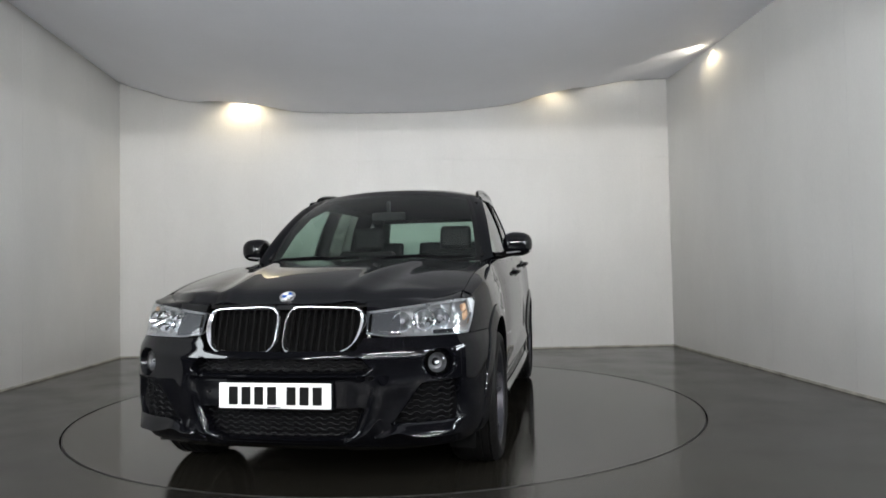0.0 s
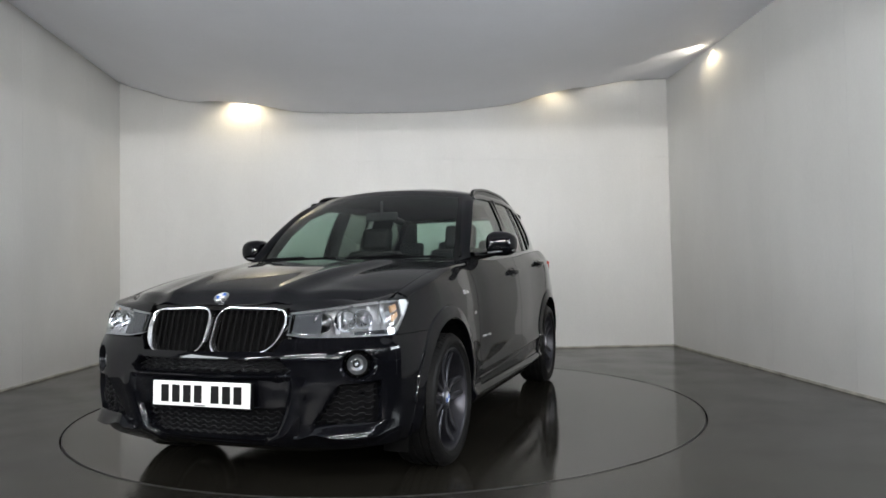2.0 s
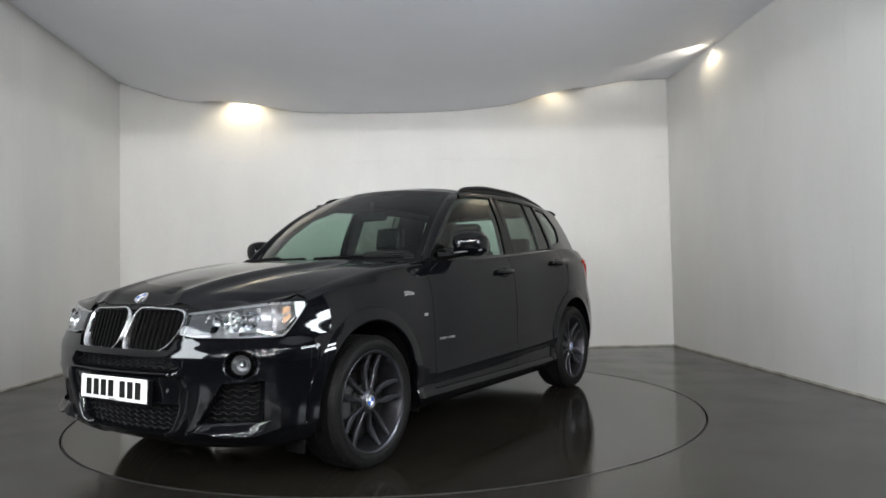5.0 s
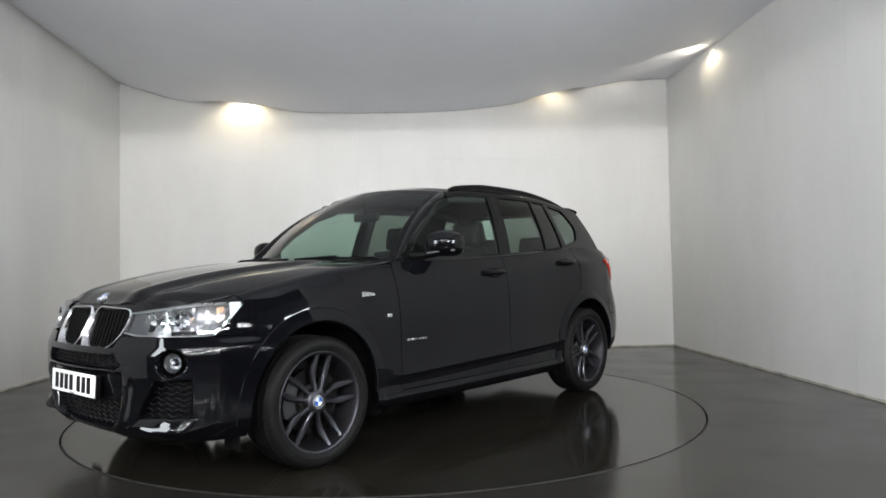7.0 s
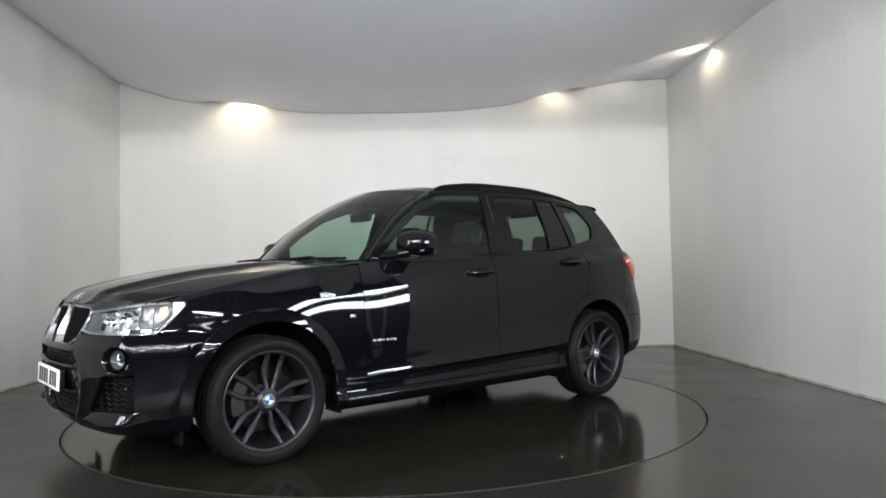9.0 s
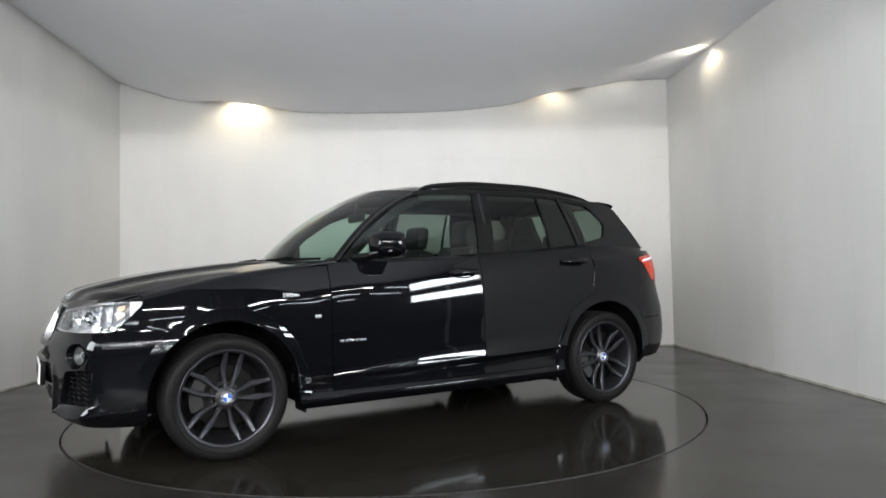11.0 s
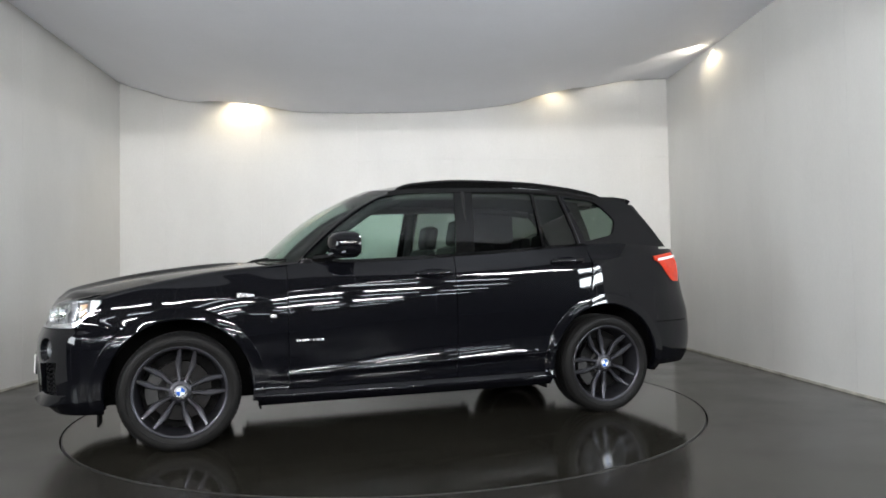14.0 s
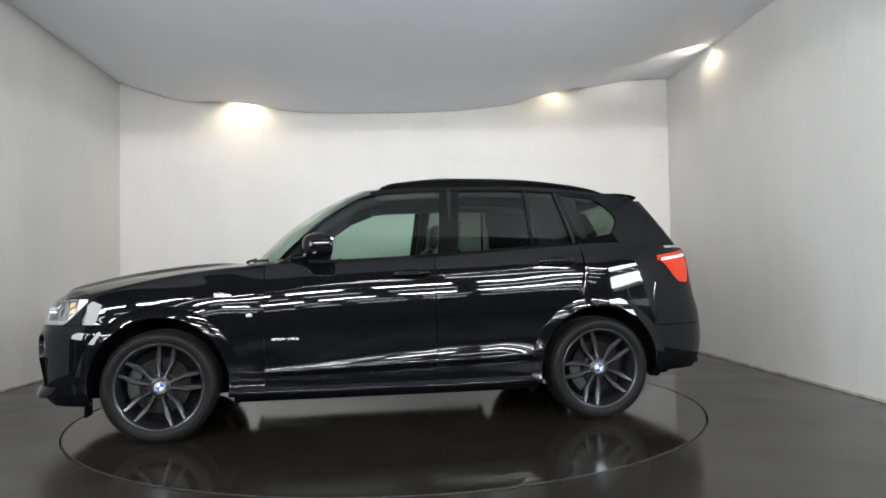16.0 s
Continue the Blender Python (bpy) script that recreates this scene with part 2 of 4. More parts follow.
    tagged(part("ceiling_slab", slab, WALL, smooth=0), "plain flat slab above the sagging ceiling", "ceiling", kind="structure")


build_ceiling()


def downlight(x, y, z, tx, ty, power):
    """A small recessed spot in the slot between ceiling and wall."""
    root = tagged(new("downlight"), "small warm white recessed downlight above the ceiling edge", "downlight", "downlights round the ceiling")
    root.location = (x, y, z)
    part("housing", lathe([(0.0, 0.06), (0.035, 0.06), (0.042, 0.0), (0.036, -0.004), (0.034, 0.01)], 20), SATIN, root).rotation_euler = (radians(90), 0, 0)
    part("bulb", lathe([(0.0, 0.004), (0.030, 0.006), (0.033, 0.012)], 16), BULB, root).rotation_euler = (radians(90), 0, 0)
    lamp("downlight_beam", "SPOT", power, (x, y, z - 0.03), (tx, ty, 0.0), (1.0, 0.84, 0.58), 0.03, cone=150)


downlight(-1.86, 3.32, 3.315, -1.86, 3.62, SPOT_W * 0.80)
downlight(2.10, 3.15, 3.40, 2.10, 3.45, SPOT_W * 0.16)
downlight(3.47, 1.92, 3.452, 3.52, 1.95, SPOT_W * 0.32)
# added upward spot with no fixture; draws the downlight's streak on the ceiling
lamp("downlight_glance", "SPOT", SPOT_W * 1.3, (3.515, 1.80, 3.36), (3.33, 2.14, 3.475), (1.0, 0.92, 0.78), 0.02, cone=48)


# ---- the hall behind the camera, seen in reflections ----
def build_hall():
    for name, lo, hi in (("hall_wall_back", (-13, -22.3, 0), (13, -22, 6)), ("hall_wall_left", (-13.3, -22.3, 0), (-13, 4, 6)), ("hall_wall_right", (13, -22.3, 0), (13.3, 4, 6)), ("hall_wall_front", (-13, 4, 0), (13, 4.3, 6))):
        tagged(part(name, box(lo, hi), HALLW, smooth=0), "grey clad wall of the hall behind", "wall", kind="structure")
    tagged(part("hall_ceiling", box((-13.3, -22.3, 6.0), (13.3, 4.3, 6.2)), HALLW, smooth=0), "grey hall ceiling", "ceiling", kind="structure")
    for j, y in enumerate((-6.3, -7.6, -9.1, -10.8, -12.8, -15.0, -17.6)):
        for k, x in enumerate((-7.2, -4.8, -2.4, 0.0, 2.4, 4.8, 7.2)):
            x += 0.7 * math.sin(j * 2.1)
            root = tagged(new("strip_light"), "white fluorescent strip light under the hall ceiling", "strip light", "strip lights in the hall")
            root.location = (x, y, 2.80)
            for q in (-0.5, 0.5):
                part("hanger", tube([(q, 0, 3.20), (q, 0, 0.06)], 0.006, 6), CASE, root)
            part("case", box((-0.91, -0.05, 0.03), (0.91, 0.05, 0.08), 0.01), CASE, root)
            part("tube", tube([(-0.88, 0, 0.0), (0.88, 0, 0.0)], 0.012, 8), TUBE, root)
            if j in (0, 2, 4) and abs(x) < 6:
                lamp("strip_beam", "AREA", TUBE_W, (x, y + 0.03, 2.77), (x, y + 4, 3.8), (0.99, 0.966, 0.948), 1.7, 0.03)


build_hall()


def bright_doorway(a, b, z0, z1, power=DOOR_W):
    """A lit opening in the side, seen as a white patch in the paint."""
    a, b = Vector((*a, 0)), Vector((*b, 0))
    d = (b - a).normalized()
    n = Vector((-d.y, d.x, 0))
    if n.dot(-(a + b)) < 0:
        n = -n
    m = Matrix(((d.x, n.x, 0, a.x), (d.y, n.y, 0, a.y), (0, 0, 1, 0), (0, 0, 0, 1)))
    w = (b - a).length
    root = tagged(new("light_panel"), "tall bright white light panel beside the booth opening", "light panel", "light panels")
    part("diffuser", box((0, -0.03, z0), (w, 0, z1), m=m), PANEL, root)
    part("stand", box((w / 2 - 0.03, -0.06, 0.0), (w / 2 + 0.03, -0.04, z0 - 0.02), m=m), CASE, root)
    part("panel_frame", box((-0.04, -0.06, z0 - 0.04), (w + 0.04, -0.031, z1 + 0.04), m=m), CASE, root)
    mid = (a + b) / 2 + n * 0.02
    lamp("panel_beam", "AREA", power, (mid.x, mid.y, (z0 + z1) / 2), (mid.x + n.x, mid.y + n.y, (z0 + z1) / 2), (0.84, 0.93, 1.0), w, z1 - z0)


bright_doorway((3.60, -2.38), (3.68, -3.60), 1.70, 1.93)
bright_doorway((3.60, -2.38), (3.68, -3.60), 1.26, 1.48)
# unseen left panel, made stronger to brighten the right wall
bright_doorway((-3.85, -3.2), (-4.2, -4.6), 1.0, 2.4, DOOR_W * 1.7)


# ---- the car: its skin, in the car's own space (x forward, y to its left, z up) ----
OFF = Vector((0.107, 0.076, 0.0))  # the car's middle, off the turntable's pivot
car = tagged(new("car"), "gloss black five-door sport utility car with dark grey alloy wheels", "car")

PLAN = [(2.282, 0.0), (2.270, 0.22), (2.230, 0.45), (2.150, 0.69), (2.030, 0.822), (1.84, 0.888), (1.55, 0.910), (1.20, 0.917), (0.80, 0.918), (0.20, 0.926), (-0.40, 0.928), (-1.0, 0.921), (-1.40, 0.922), (-1.72, 0.902), (-2.00, 0.848), (-2.23, 0.722), (-2.33, 0.48), (-2.375, 0.22), (-2.385, 0.0)]


def dense_plan():
    pts = [Vector((PLAN[1][0], -PLAN[1][1]))] + [Vector(p) for p in PLAN] + [Vector((PLAN[-2][0], -PLAN[-2][1]))]
    out = []
    for i in range(1, len(pts) - 2):
        a, b, c, d = pts[i - 1:i + 3]
        for k in range(40):
            t = k / 40
            out.append(0.5 * ((2 * b) + (c - a) * t + (2 * a - 5 * b + 4 * c - d) * t * t + (3 * b - a - 3 * c + d) * t**3))
    return np.array([tuple(p) for p in out] + [PLAN[-1]])


PX, PY = dense_plan().T
PS = np.concatenate([[0], np.cumsum(np.hypot(np.diff(PX), np.diff(PY)))])
TX, TY = np.gradient(PX, PS), np.gradient(PY, PS)
LEN = float(PS[-1])


def s_of(x):
    """The way along the plan at which the side passes x."""
    return float(np.interp(-x, -PX, PS))


# how far the skin lies inside the plan, by height, at stations from nose to tail
INSET = [
    (0.0, curve((0.20, 0.16), (0.25, 0.06), (0.30, 0.025), (0.45, 0.012), (0.55, 0.0), (0.63, 0.006), (0.70, 0.035), (0.80, 0.07), (0.87, 0.105), (0.92, 0.15))),
    (s_of(2.20), curve((0.20, 0.14), (0.25, 0.06), (0.30, 0.03), (0.45, 0.012), (0.55, 0.0), (0.63, 0.0), (0.70, 0.020), (0.80, 0.062), (0.87, 0.098), (0.92, 0.138))),
    (s_of(1.95), curve((0.20, 0.10), (0.25, 0.05), (0.32, 0.015), (0.45, 0.0), (0.60, 0.0), (0.67, 0.006), (0.73, 0.032), (0.80, 0.048), (0.86, 0.062), (0.92, 0.088), (0.99, 0.14))),
    (s_of(1.50), curve((0.20, 0.07), (0.28, 0.03), (0.45, 0.008), (0.62, 0.0), (0.74, 0.008), (0.86, 0.028), (0.94, 0.05), (1.00, 0.085), (1.08, 0.13))),
    (s_of(0.95), curve((0.20, 0.08), (0.235, 0.045), (0.29, 0.012), (0.32, 0.03), (0.38, 0.042), (0.46, 0.022), (0.62, 0.016), (0.78, 0.024), (0.875, 0.034), (0.905, 0.042), (0.97, 0.062), (1.05, 0.085), (1.10, 0.11))),
    (s_of(-1.30), curve((0.20, 0.08), (0.30, 0.03), (0.45, 0.012), (0.62, 0.0), (0.78, 0.006), (0.95, 0.018), (1.04, 0.030), (1.075, 0.046), (1.10, 0.072), (1.16, 0.118), (1.22, 0.15))),
    (s_of(-1.85), curve((0.24, 0.10), (0.31, 0.04), (0.38, 0.012), (0.50, 0.0), (0.66, 0.004), (0.82, 0.024), (1.00, 0.042), (1.08, 0.056), (1.14, 0.085), (1.20, 0.13))),
    (LEN, curve((0.24, 0.14), (0.33, 0.06), (0.42, 0.012), (0.55, 0.0), (0.66, 0.01), (0.775, 0.055), (0.886, 0.10), (1.08, 0.15), (1.20, 0.19))),
]


# the doors: a sharp rising crease, a soft hollow, and a flare that ends in a low crease
CREASE = curve((-1.95, 1.085), (-1.30, 1.058), (-0.80, 1.016), (-0.30, 0.988), (0.30, 0.951), (0.78, 0.907), (1.05, 0.886), (1.40, 0.870))
LOW_CREASE = curve((-1.05, 0.452), (-0.30, 0.432), (0.80, 0.402), (0.95, 0.398))
FLARE = curve((-1.05, 0.125), (-0.30, 0.108), (0.50, 0.050), (0.95, 0.016))
UNDER = curve((0.20, 0.08), (0.235, 0.045), (0.285, 0.012), (0.315, 0.034), (0.345, 0.038))


def door_inset(x, z):
    zc, zl, h = CREASE(x), LOW_CREASE(x), FLARE(x)
    if z >= zc:
        return 0.046 + 0.32 * (z - zc) + 0.35 * (z - zc)**2
    u = min(zc - z, 0.30)
    d = 0.046 - 0.15 * (u - u * u / 0.60)
    d += 0.02 * max(zc - 0.30 - max(z, zl + h), 0.0)
    v = min(max((zl + h - z) / h, 0.0), 1.0)
    d -= h * (0.20 * v**1.5 - 0.02 * v) * smooth01((0.93 - x) / 0.14)
    if z < zl:
        t = min((zl - z) / 0.035, 1.0)
        d = lerp(d, UNDER(z), t)
    return d


def door_rows(x, lo, hi):
    """Heights of a door's rows, dense at its creases."""
    zc, zl, h = CREASE(x), LOW_CREASE(x), FLARE(x)
    marks = [lo, zl - 0.036, zl - 0.002, zl + 0.004, zl + h, zc - 0.007, zc + 0.002, hi]
    out = [lo]
    for a, b, n in zip(marks, marks[1:], (4, 3, 1, 9, 22, 2, 9)):
        out += steps(a, b, n)[1:]
    return out


def inset(s, z):
    x = float(np.interp(s, PS, PX))
    w = min(1.0, max(0.0, (1.32 - x) / 0.60)) * min(1.0, max(0.0, (x + 1.48) / 0.80))
    if w <= 0:
        return station_inset(s, z)
    w = w * w * (3 - 2 * w)
    d = door_inset(x, z) + 0.010 * math.exp(-((x - 0.84) / 0.22)**2) * smooth01((z - 0.40) / 0.15)
    return d if w >= 1 else lerp(station_inset(s, z), d, w)


def station_inset(s, z):
    for (a, f), (b, g) in zip(INSET, INSET[1:]):
        if s <= b:
            t = (s - a) / (b - a)
            t = t * t * (3 - 2 * t)
            return lerp(f(z), g(z), t)
    return INSET[-1][1](z)


def skin(s, z, out=0.0):
    """A point of the body's side, at the way s from the nose and the height z."""
    mirror = s < 0
    s = abs(s)
    x, y = np.interp(s, PS, PX), np.interp(s, PS, PY)
    tx, ty = np.interp(s, PS, TX), np.interp(s, PS, TY)
    k = math.hypot(tx, ty)
    d = inset(s, z) - out
    y2 = y - (-tx / k) * d
    return Vector((x - (ty / k) * d, -y2 if mirror else y2, z))


def side(x, z, out=0.0):
    return skin(s_of(x), z, out)


BELT = curve((-2.12, 1.165), (-1.90, 1.175), (-1.60, 1.190), (-1.27, 1.178), (-0.88, 1.152), (-0.47, 1.124), (-0.05, 1.101), (0.35, 1.086), (0.65, 1.085), (0.95, 1.055))
HOOD_C = curve((0.90, 1.094), (1.13, 1.096), (1.53, 1.060), (1.80, 1.015), (2.00, 0.967), (2.10, 0.933), (2.17, 0.900))
HOOD_E = curve((0.80, 1.070), (0.95, 1.064), (1.20, 1.040), (1.45, 1.001), (1.65, 0.961), (1.80, 0.924), (1.92, 0.894), (2.2, 0.872))
LEAD = curve((0.0, 2.158), (0.20, 2.155), (0.36, 2.135), (0.50, 2.085), (0.62, 2.005), (0.70, 1.925), (0.745, 1.86), (0.785, 1.79))
HALF = 0.778  # half the bonnet's width


def body_part(name, bm, mat=None, label="", fl=0.014, both=True, parent=None):
    """A body panel, and its mirror on the other side."""
    made = []
    if fl:
        flange(bm, fl)
    twins = [bm, mirrored(bm)] if both else [bm]
    for b in twins:
        ob = part(name, b, mat or PAINT, parent or car, label)
        if parent is None:
            ob.location = OFF
        made.append(ob)
    return made


WF, WR = 1.405, -1.405       # axles
ARCH_A, ARCH_H, ARCH_Z = 0.416, 0.424, 0.342  # opening: half width, height, middle


def arch_z(x, xc, grow=0.0):
    k = 1 - ((x - xc) / (ARCH_A + grow))**2
    return ARCH_Z + (ARCH_H + grow) * math.sqrt(k) if k > 0 else None


def cosine(a, b, n):
    return [a + (b - a) * (0.5 - 0.5 * math.cos(math.pi * i / n)) for i in range(n + 1)]


def columns(xs, low, high, rows, f=side):
    return grid([[f(x, lerp(low(x), high(x), r / rows)) for r in range(rows + 1)] for x in xs])


SILL = 0.315
CUT_A, CUT_B = 0.785, -0.295  # door shut lines


def seam(x):
    """The joint between bumper and wing, under the headlamp."""
    return 0.725


def build_sides():
    # front wing: from the door to the headlamp, over the arch
    def low(x):
        a = arch_z(x, WF)
        if x >= 1.70:
            return seam(x) + 0.003
        a = a or ARCH_Z
        return max(a if x > WF - ARCH_A else 0.30, 0.30) if x < WF else max(a, seam(x) + 0.003)

    xs = steps(CUT_A + 0.004, WF - ARCH_A, 8) + cosine(WF - ARCH_A + 0.0005, 1.72, 40)[1:] + steps(1.72, 1.835, 5)[1:]
    rows = []
    for x in xs:
        hi = HOOD_E(x) - 0.026
        col = [side(x, lerp(low(x), hi, r / 44)) for r in range(45)]
        a, b = col[-1], Vector((x + 0.0, HALF + 0.004, HOOD_E(x)))
        out = Vector((a.x, a.y - 0.012, HOOD_E(x) - 0.004))
        for t in (0.25, 0.5, 0.75, 1.0):
            col.append(a * (1 - t)**2 + out * 2 * t * (1 - t) + b * t * t)
        rows.append(col)
    bm = grid(rows)
    # the corner under the headlamp's slanting end
    grid([[side(x, lerp(seam(x) + 0.003, lamp_low(x) - 0.004, r / 10)) for r in range(11)] for x in steps(1.8355, 1.962, 14)], bm=bm)
    body_part("front_wing", bm)

    # doors
    def door(name, xa, xb, lo, hi):
        rows = []
        for t in steps(0, 1, 44):
            x = lerp(xa(0.5), xb(0.5), t)
            col = []
            for r in range(len(door_rows(x, lo(x), hi(x)))):
                xx = x
                for _ in range(2):
                    z = door_rows(xx, lo(xx), hi(xx))[r]
                    k = (z - lo(xx)) / (hi(xx) - lo(xx))
                    xx = lerp(xa(k), xb(k), t)
                col.append(side(xx, z))
            rows.append(col)
        body_part(name, grid(rows))

    low_door = lambda x: SILL + 0.003
    door("front_door", lambda k: CUT_A - 0.001, lambda k: CUT_B + 0.002 - 0.006 * k, low_door, lambda x: BELT(x) - 0.004)

    def rear_edge(k):
        z = lerp(SILL, 1.16, k)
        return curve((0.30, -1.005), (0.42, -1.012), (0.55, -1.045), (0.66, -1.105), (0.75, -1.19), (0.83, -1.262), (0.92, -1.298), (1.05, -1.312), (1.16, -1.318))(z)

    door("rear_door", lambda k: CUT_B - 0.003 - 0.006 * k, lambda k: rear_edge(k) + 0.003, low_door, lambda x: BELT(x) - 0.004)

    # rear quarter, over the rear arch
    rows = []
    # piece between door edge and arch, then over the arch to the tail
    def q_low(x):
        a = arch_z(x, WR)
        return a if a else ARCH_Z
    xs = cosine(-1.02, WR - ARCH_A + 0.0005, 50)
    inv = curve(*sorted([(-rear_edge(i / 60), lerp(SILL, 1.16, i / 60)) for i in range(0, 61)], key=lambda p: p[0]))
    for x in xs:
        lo = q_low(x)
        hi = BELT(x) - 0.002 if x < -1.318 else min(inv(-x), BELT(x))
        hi = max(hi, lo + 0.004)
        rows.append([side(x, lerp(lo, hi, r / 30)) for r in range(31)])
    for x in steps(WR - ARCH_A, -1.99, 8)[1:]:
        rows.append([side(x, lerp(0.62 if x < -1.83 else lerp(ARCH_Z, 0.62, 1), BELT(x) - 0.002, r / 30)) for r in range(31)])
    body_part("rear_quarter", grid(rows))

    # sills
    xs = steps(WF - ARCH_A - 0.02, WR + ARCH_A + 0.01, 50)
    body_part("side_sill", grid([[side(x, z, 0.004) for z in steps(0.225, SILL - 0.001, 8)] for x in xs]), PAINT)

    # rear bumper, round the tail
    ss = steps(s_of(WR - ARCH_A + 0.004), 2 * LEN - s_of(WR - ARCH_A + 0.004), 90)
    rows = []
    for s in ss:
        rows.append([Vector((p.x, p.y, p.z)) for p in [rnd2(s, z) for z in steps(0.30, 0.615, 18)]])
    body_part("rear_bumper", grid(rows), both=False)
    rows = [[rnd2(s, z) for z in steps(0.62, 1.15, 16)] for s in steps(s_of(-1.99), 2 * LEN - s_of(-1.99), 60)]
    body_part("tailgate", grid(rows), both=False)


def rnd2(s, z, out=0.0):
    """The skin carried on round the tail to the other side."""
    if s <= LEN:
        return skin(s, z, out)
    p = skin(2 * LEN - s, z, out)
    return Vector((p.x, -p.y, p.z))


# openings in the front bumper, in (y, z): rounded outlines
def poly_depth(y, z, poly):
    """How far a point lies inside a convex outline (negative: outside)."""
    d = 9.0
    n = len(poly)
    for i in range(n):
        (a, b), (c, e) = poly[i], poly[(i + 1) % n]
        l = math.hypot(c - a, e - b)
        d = min(d, ((c - a) * (z - b) - (e - b) * (y - a)) / l)
    return d


UPPER = [(-0.43, 0.590), (-0.40, 0.570), (0.40, 0.570), (0.43, 0.590), (0.375, 0.640), (-0.375, 0.640)]
LOWER = [(-0.28, 0.277), (0.28, 0.277), (0.345, 0.305), (0.395, 0.418), (-0.395, 0.418), (-0.345, 0.305)]
FANG = curve((0.26, 0.30), (0.32, 0.372), (0.42, 0.420), (0.52, 0.445), (0.64, 0.44))  # inner edge of the bumper's slanting bands
FLANK = [(0.500, 0.338), (0.785, 0.335), (0.798, 0.535), (0.640, 0.528)]
FOG = (0.712, 0.607)


def bumper_point(s, z):
    p = skin(s, z)
    y = abs(p.y)
    d = max(poly_depth(p.y, z, UPPER), poly_depth(p.y, z, LOWER), poly_depth(y, z, FLANK))
    push = 0.060 * smooth01(d / 0.012)
    f = 0.066 - math.hypot((y - FOG[0]) * 1.0, z - FOG[1])
    push += 0.055 * smooth01(f / 0.014)
    # the brow over the plate and the grooves beside it
    push -= 0.007 * math.exp(-((z - 0.558) / 0.010)**2) * smooth01((0.46 - y) / 0.10)
    # the middle lies back between two slanting bands that stand proud
    yf = FANG(z)
    low = smooth01((0.562 - z) / 0.02)
    push += 0.018 * smooth01((yf - y) / 0.030) * low
    push -= 0.010 * math.exp(-((y - yf - 0.030) / 0.030)**2) * smooth01((0.57 - z) / 0.08) * smooth01((z - 0.25) / 0.05)
    q = skin(s, z, -push)
    return q, max(d, f - 0.004)


def build_front():
    # bumper
    end = s_of(WF + ARCH_A * 0.36)
    n = 340
    us = [end * (-1 + 2 * i / n) for i in range(n + 1)]
    rows, dep = [], []
    for s in us:
        p = skin(s, 0.6)
        a = arch_z(p.x, WF) if abs(s) > s_of(1.9) else None
        lo = 0.215 + 0.02 * smooth01((abs(p.y) - 0.5) / 0.3)
        if p.x < WF + ARCH_A and a:
            lo = max(a, lo)
        hi = seam(p.x)
        # under the kidneys the bumper dips
        hi -= 0.055 * smooth01((0.40 - abs(p.y)) / 0.05)
        col = [bumper_point(s, lerp(lo, hi, r / 76)) for r in range(77)]
        rows.append([c[0] for c in col])
        dep.append([c[1] for c in col])
    bm = grid(rows)
    bm.faces.ensure_lookup_table()
    k = 0
    for i in range(n):
        for r in range(76):
            if min(dep[i][r], dep[i + 1][r], dep[i][r + 1], dep[i + 1][r + 1]) > 0.004:
                bm.faces[k].material_index = 1
            k += 1
    flange(bm, 0.012)
    bumper = part("front_bumper", bm, [PAINT, PLASTIC], car, "gloss black bumper with three dark mesh openings")
    bumper.location = OFF

    # wavy mesh bars in the openings
    def bars(poly, mirror, zs, y0, y1, depth, step):
        for z0 in zs:
            path = []
            run = []
            for y in steps(y0, y1, int((y1 - y0) / 0.006)):
                ph = (y / step) % 1.0
                z = z0 + 0.005 * max(-1, min(1, 2.2 * math.sin(2 * math.pi * ph)))
                if poly_depth(y, z, poly) > 0.008:
                    s = float(np.interp(abs(y), PY[:320], PS[:320]))
                    run.append(skin(s, z, -depth))
            if len(run) > 4:
                for sg in ((1, -1) if mirror else (1,)):
                    pts = [Vector((p.x, p.y * sg, p.z)) for p in run]
                    if not mirror:
                        pts = [Vector((p.x, math.copysign(p.y, yy), p.z)) for p, yy in zip(run, [y for y in steps(y0, y1, int((y1 - y0) / 0.006)) if poly_depth(y, z0 + 0.005 * max(-1, min(1, 2.2 * math.sin(2 * math.pi * ((y / step) % 1.0)))), poly) > 0.008])]
                    part("mesh_bar", tube(pts, 0.0038, 6), PLASTIC, bumper)

    bars(UPPER, False, (0.586, 0.604, 0.622), -0.42, 0.42, 0.034, 0.055)
    bars(LOWER, False, (0.296, 0.320, 0.344, 0.368, 0.392), -0.40, 0.40, 0.050, 0.055)
    bars(FLANK, True, (0.360, 0.386, 0.412, 0.438, 0.464, 0.490, 0.514), 0.50, 0.82, 0.030, 0.055)

    # bright-edged lips under the side openings
    for sg in (1, -1):
        rows = []
        sa, sb = [float(np.interp(v, PY[:320], PS[:320])) for v in (0.435, 0.835)]
        shelf = curve((0.06, 0.038), (0.30, 0.030), (0.60, 0.018), (0.92, 0.005), (1.04, -0.004))
        for k in steps(0, 1, 48):
            s = lerp(sa, sb, k)
            z1 = lerp(0.296, 0.344, smooth01(k / 0.25)) + 0.010 * k
            z0 = z1 - lerp(0.012, 0.062, smooth01(k / 0.5)) * (1 - 0.25 * smooth01((k - 0.8) / 0.2))
            sec = []
            for t, o in [(-0.10, -0.010), (0.0, 0.035)] + [(q, shelf(q)) for q in steps(0.06, 1.04, 9)]:
                p = skin(s, lerp(z0, z1, t), 0.003 + o * max(0.12, smooth01(k / 0.1)) * (1 - 0.9 * smooth01((k - 0.66) / 0.32)))
                sec.append(Vector((p.x, p.y * sg, p.z)))
            rows.append(sec)
